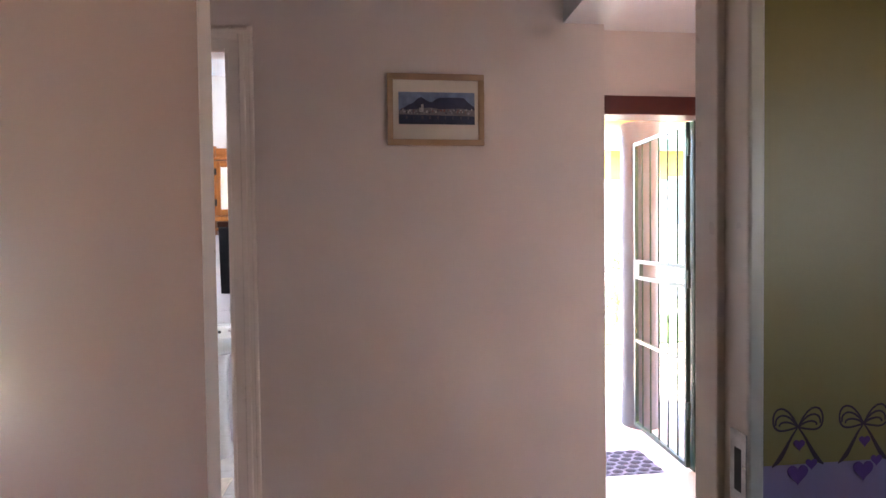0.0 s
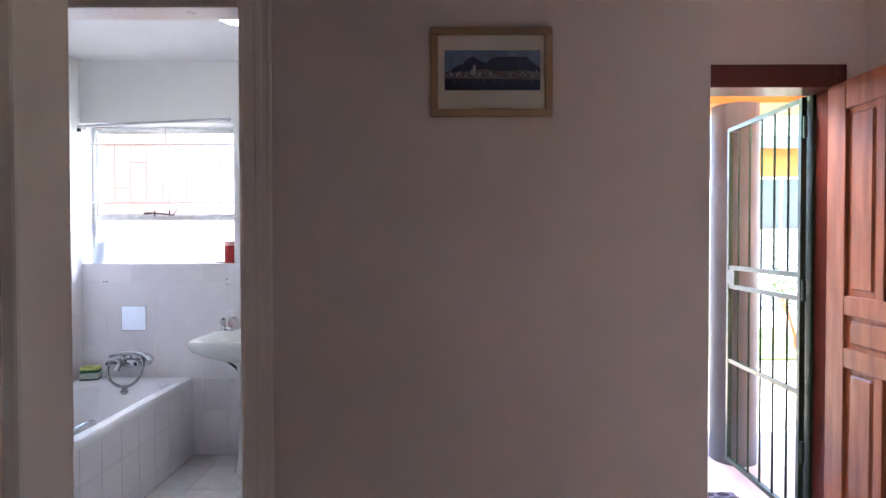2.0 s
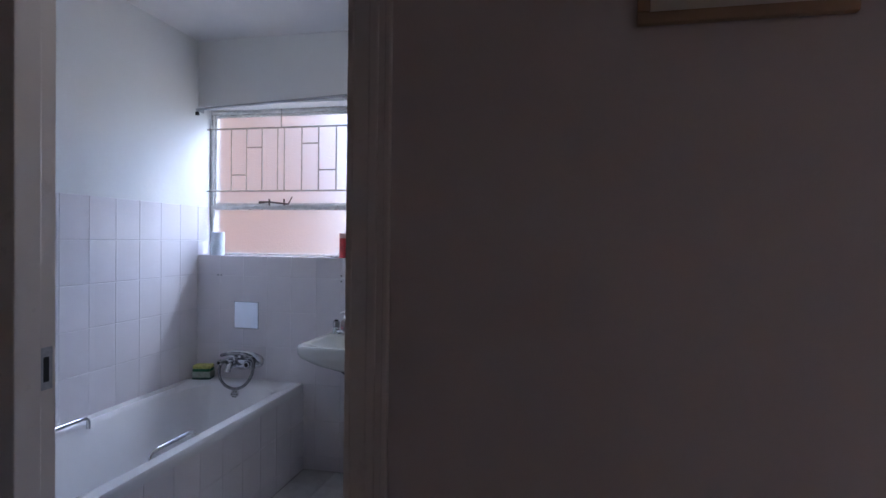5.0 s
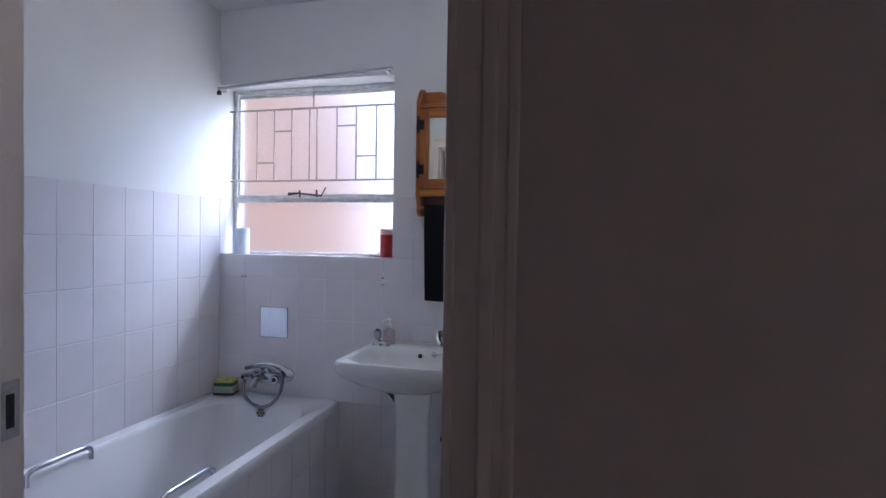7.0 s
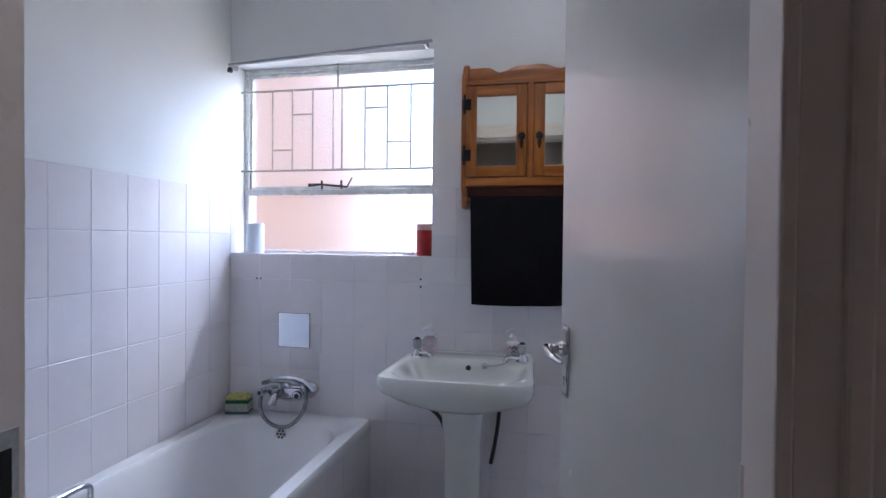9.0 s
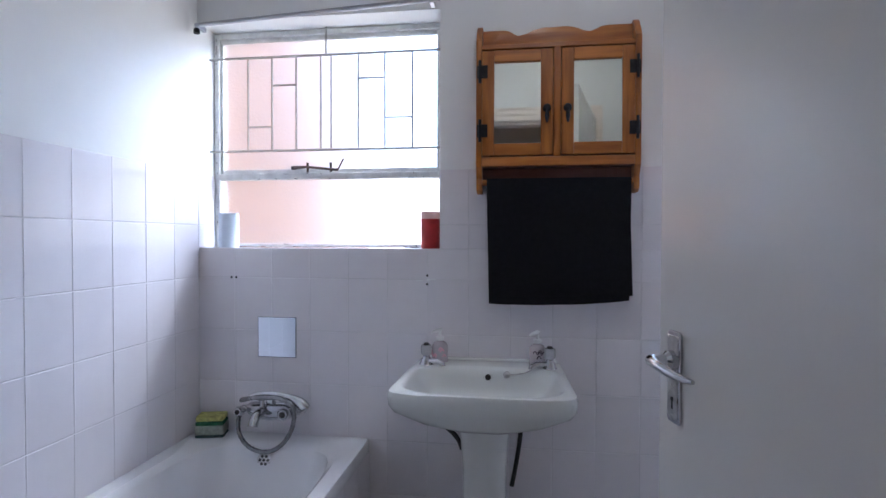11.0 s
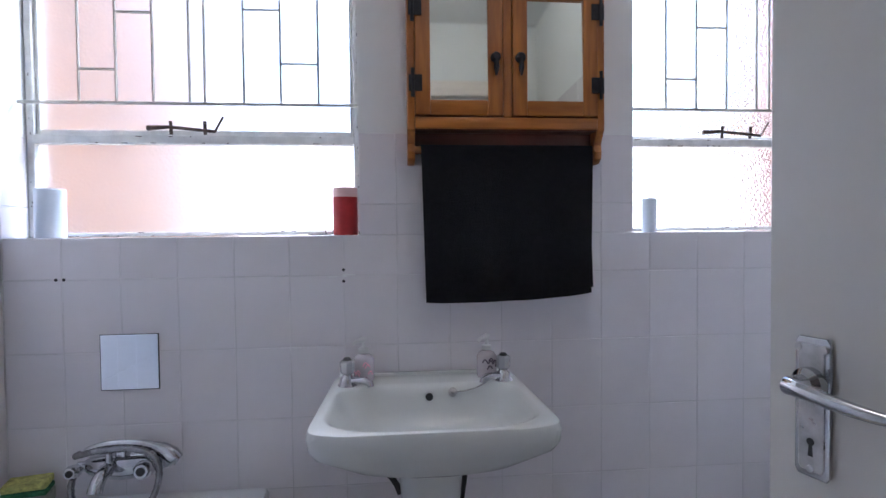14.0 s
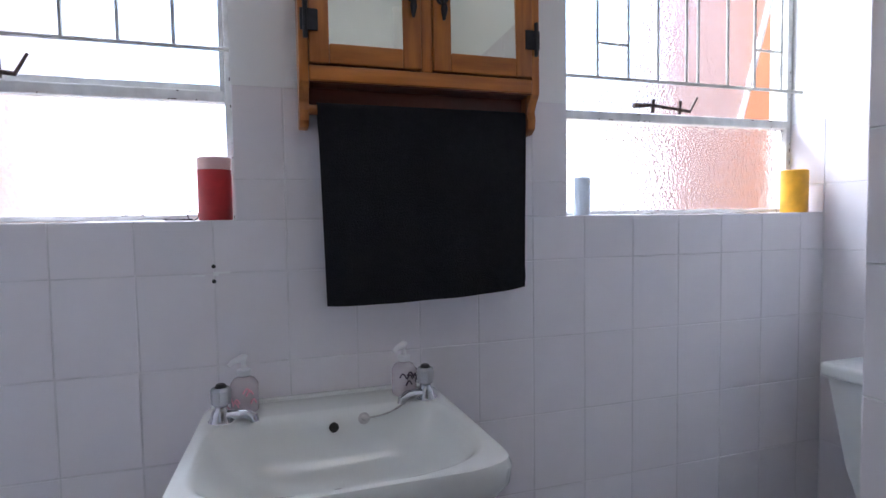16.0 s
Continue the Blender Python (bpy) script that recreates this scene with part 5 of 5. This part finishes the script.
structure("wall_outer_pink_east", boxes((XR + 0.16, XR + 0.28, 4.02, 4.58, -0.15, 2.6)), M_PINK_DARKENED, "pink plastered garden wall, colour darkened against glare")
structure("wall_outer_pink_west", boxes((-3.10, -2.90, YB + 0.2, 7.9, -0.15, 4.2)), M_PINKW, "pink plastered wall of the house wing")
structure("wall_outer_north_face", boxes((-3.1, XL - 0.15, YB + 0.0, YB + 0.2, -0.15, 2.9)), M_PINKW, "pink plastered outer wall")
structure("roof_slab", boxes((-3.3, 4.6, -3.2, YB + 0.2, 2.62, 2.7)), M_ROOF, "grey roof sheeting")
structure("garden_wall", boxes((-14, 5.0, 9.0, 9.2, -0.15, 2.3)), M_WHITEW, "white painted garden wall")


def neighbour_house():
    e = thing("house", (9.0, 12.0, -0.15), "yellow single-storey house with a green roof across the garden", "house")
    # white stands for the glare on the lower part of the wall
    part("lower_wall", boxes((5.2, 14.0, 12.0, 16.0, -0.15, 1.5)), M_WHITEW, e, "lower wall, white for its washed-out brightness")
    part("wall", boxes((5.2, 6.6, 12.0, 16.0, 1.5, 2.7), (8.0, 14.0, 12.0, 16.0, 1.5, 2.7), (6.6, 8.0, 12.3, 16.0, 1.5, 2.7), (5.2, 14.0, 12.0, 16.0, 2.7, 3.35)), M_YELLOW_SHADED, e, "yellow painted wall")
    w = part("window", boxes((6.6, 8.0, 12.05, 12.1, 1.5, 1.56), (6.6, 8.0, 12.05, 12.1, 2.64, 2.7), (6.6, 6.66, 12.05, 12.1, 1.56, 2.64), (7.94, 8.0, 12.05, 12.1, 1.56, 2.64), (7.27, 7.33, 12.05, 12.1, 1.56, 2.64)), M_WHITEW, e, "white window frame")
    part("pane", boxes((6.66, 7.94, 12.06, 12.07, 1.56, 2.64)), M_DARKGLASS, w)
    part("sill", boxes((6.5, 8.1, 11.92, 12.0, 1.40, 1.5)), M_WHITEW, e)
    part("fascia", boxes((4.6, 14.4, 11.3, 11.34, 3.2, 3.45)), M_ROOF, e, "grey-green painted fascia")
    part("roof", slab(bmesh.new(), [(11.3, 3.45), (16.5, 3.45), (14.0, 4.9)], 4.6, 14.4, "x"), M_ROOF, e)
    hang(e)


def shrub(x, y, r, h, seed, label):
    e = thing("shrub", (x, y, -0.15), label, "plant")
    rnd = random.Random(seed)
    bm, tips = bmesh.new(), []
    for k in range(9):
        a, s = rnd.random() * 6.28, 0.3 + 0.7 * rnd.random()
        tip = Vector((x + math.cos(a) * r * s, y + math.sin(a) * r * s, -0.15 + h * (0.55 + 0.45 * rnd.random())))
        tube(bm, bez((x, y, -0.15), (x, y, h * 0.3), tip - Vector((0, 0, h * 0.3)), tip, 6), [0.018 - 0.002 * i for i in range(7)], 6)
        tips.append(tip)
    part("stems", bm, M_DOORWOOD, e)
    v, f = [], []
    for k in range(900):
        t = rnd.choice(tips)
        c = t + Vector((rnd.gauss(0, r * 0.22), rnd.gauss(0, r * 0.22), rnd.gauss(0, h * 0.16)))
        d = Vector((rnd.gauss(0, 1), rnd.gauss(0, 1), rnd.gauss(0, 0.7))).normalized() * 0.035
        u = d.cross(Vector((rnd.gauss(0, 1), rnd.gauss(0, 1), rnd.gauss(0, 1)))).normalized() * 0.013
        n = len(v)
        v += [c - d, c + u, c + d, c - u]
        f.append((n, n + 1, n + 2, n + 3))
    me = bpy.data.meshes.new("foliage")
    me.from_pydata(v, [], f)
    me.materials.append(M_LEAF)
    ob = new("foliage", me)
    ob.parent = e
    tagged(ob, "", kind="stuff")
    hang(e)


neighbour_house()
for k, (x, y, r, h) in enumerate(((4.6, 7.4, 0.45, 1.1), (5.6, 8.2, 0.5, 1.3), (6.6, 8.0, 0.5, 0.9), (2.9, 7.6, 0.4, 0.7), (3.7, 8.4, 0.4, 1.6))):
    shrub(x, y, r, h, k, "sunlit green garden shrub on pale ground")
tagged(part("grass_strip", boxes((2.0, 9.0, 6.8, 9.0, -0.15, -0.12)), M_GRASS, None, "strip of green grass"), "", "grass", "", "stuff")

# ---- tiles, the last ----
structure("tile_joints_west", boxes((XL - TP, XL - 0.0011, YI + 0.013, YB, 0.48, TILE_TOP - 0.001)), M_GROUT, "pale cement joints between the wall tiles")
structure("tile_joints_north", boxes((XL, XR, YB + 0.0011, YB + TP, 0.001, SILL - 0.0125), (W1[1] + 0.001, W2[0] - 0.001, YB + 0.0011, YB + TP, SILL - 0.0125, TILE_TOP - 0.001)), M_GROUT, "pale cement joints between the wall tiles")
structure("tile_joints_east", boxes((XR + 0.0011, XR + TP, YI + 0.013, YB, 0.001, TILE_TOP - 0.001)), M_GROUT, "pale cement joints between the wall tiles")
GX, GZ = -1.44, 0.08
north = lambda u, v, d: Vector((u, YB + TP - d, v))
cells = grid(XL, XR, 0.0, SILL - 0.0005, GX, GZ, 0.15, 0.2) + grid(W1[1], W2[0], SILL - 0.0005, TILE_TOP, GX, 1.28, 0.15, 0.2)
tile_field("tile", "wall_tiles_north", "white glazed wall tiles under the windows", cells, north)
west = lambda u, v, d: Vector((XL - TP + d, u, v))
tile_field("tile", "wall_tiles_west", "white glazed wall tiles over the bath", grid(YI + 0.012, YB, 0.48, TILE_TOP, YB, GZ, 0.15, 0.2) + grid(YB, YB + REC, SILL, TILE_TOP, YB, GZ, 0.15, 0.2), west)
east = lambda u, v, d: Vector((XR + TP - d, u, v))
tile_field("tile", "wall_tiles_east", "white glazed wall tiles behind the toilet", grid(YI + 0.012, YB, 0.0, TILE_TOP, YB + 0.02, GZ, 0.15, 0.2) + grid(YB, YB + REC, SILL, TILE_TOP, YB, GZ, 0.15, 0.2), east)
pw = lambda u, v, d: Vector((-0.472 - d, u, v))
tile_field("tile", "partition_tiles_side", "white glazed tiles on the partition", grid(YI + 0.012, 2.91, 0.0, 1.91, 2.91, 0.11, 0.15, 0.2), pw)
pn = lambda u, v, d: Vector((u, 2.91 + d, v))
tile_field("tile", "partition_tiles_end", "white glazed tiles on the partition end", [(-0.472, -0.37, a, b) for a, b in ((0.0, 0.11), (0.11, 0.31), (0.31, 0.51), (0.51, 0.71), (0.71, 0.91), (0.91, 1.11), (1.11, 1.31), (1.31, 1.51), (1.51, 1.71), (1.71, 1.91))], pn)
fl = lambda u, v, d: Vector((u, v, -TP + d))
tile_field("floor_tile", "floor_tiles", "pale grey square floor tiles", grid(-1.652, XR, YI + 0.02, YB, -1.47, 3.40, 0.3, 0.3), fl, "floor_tile")
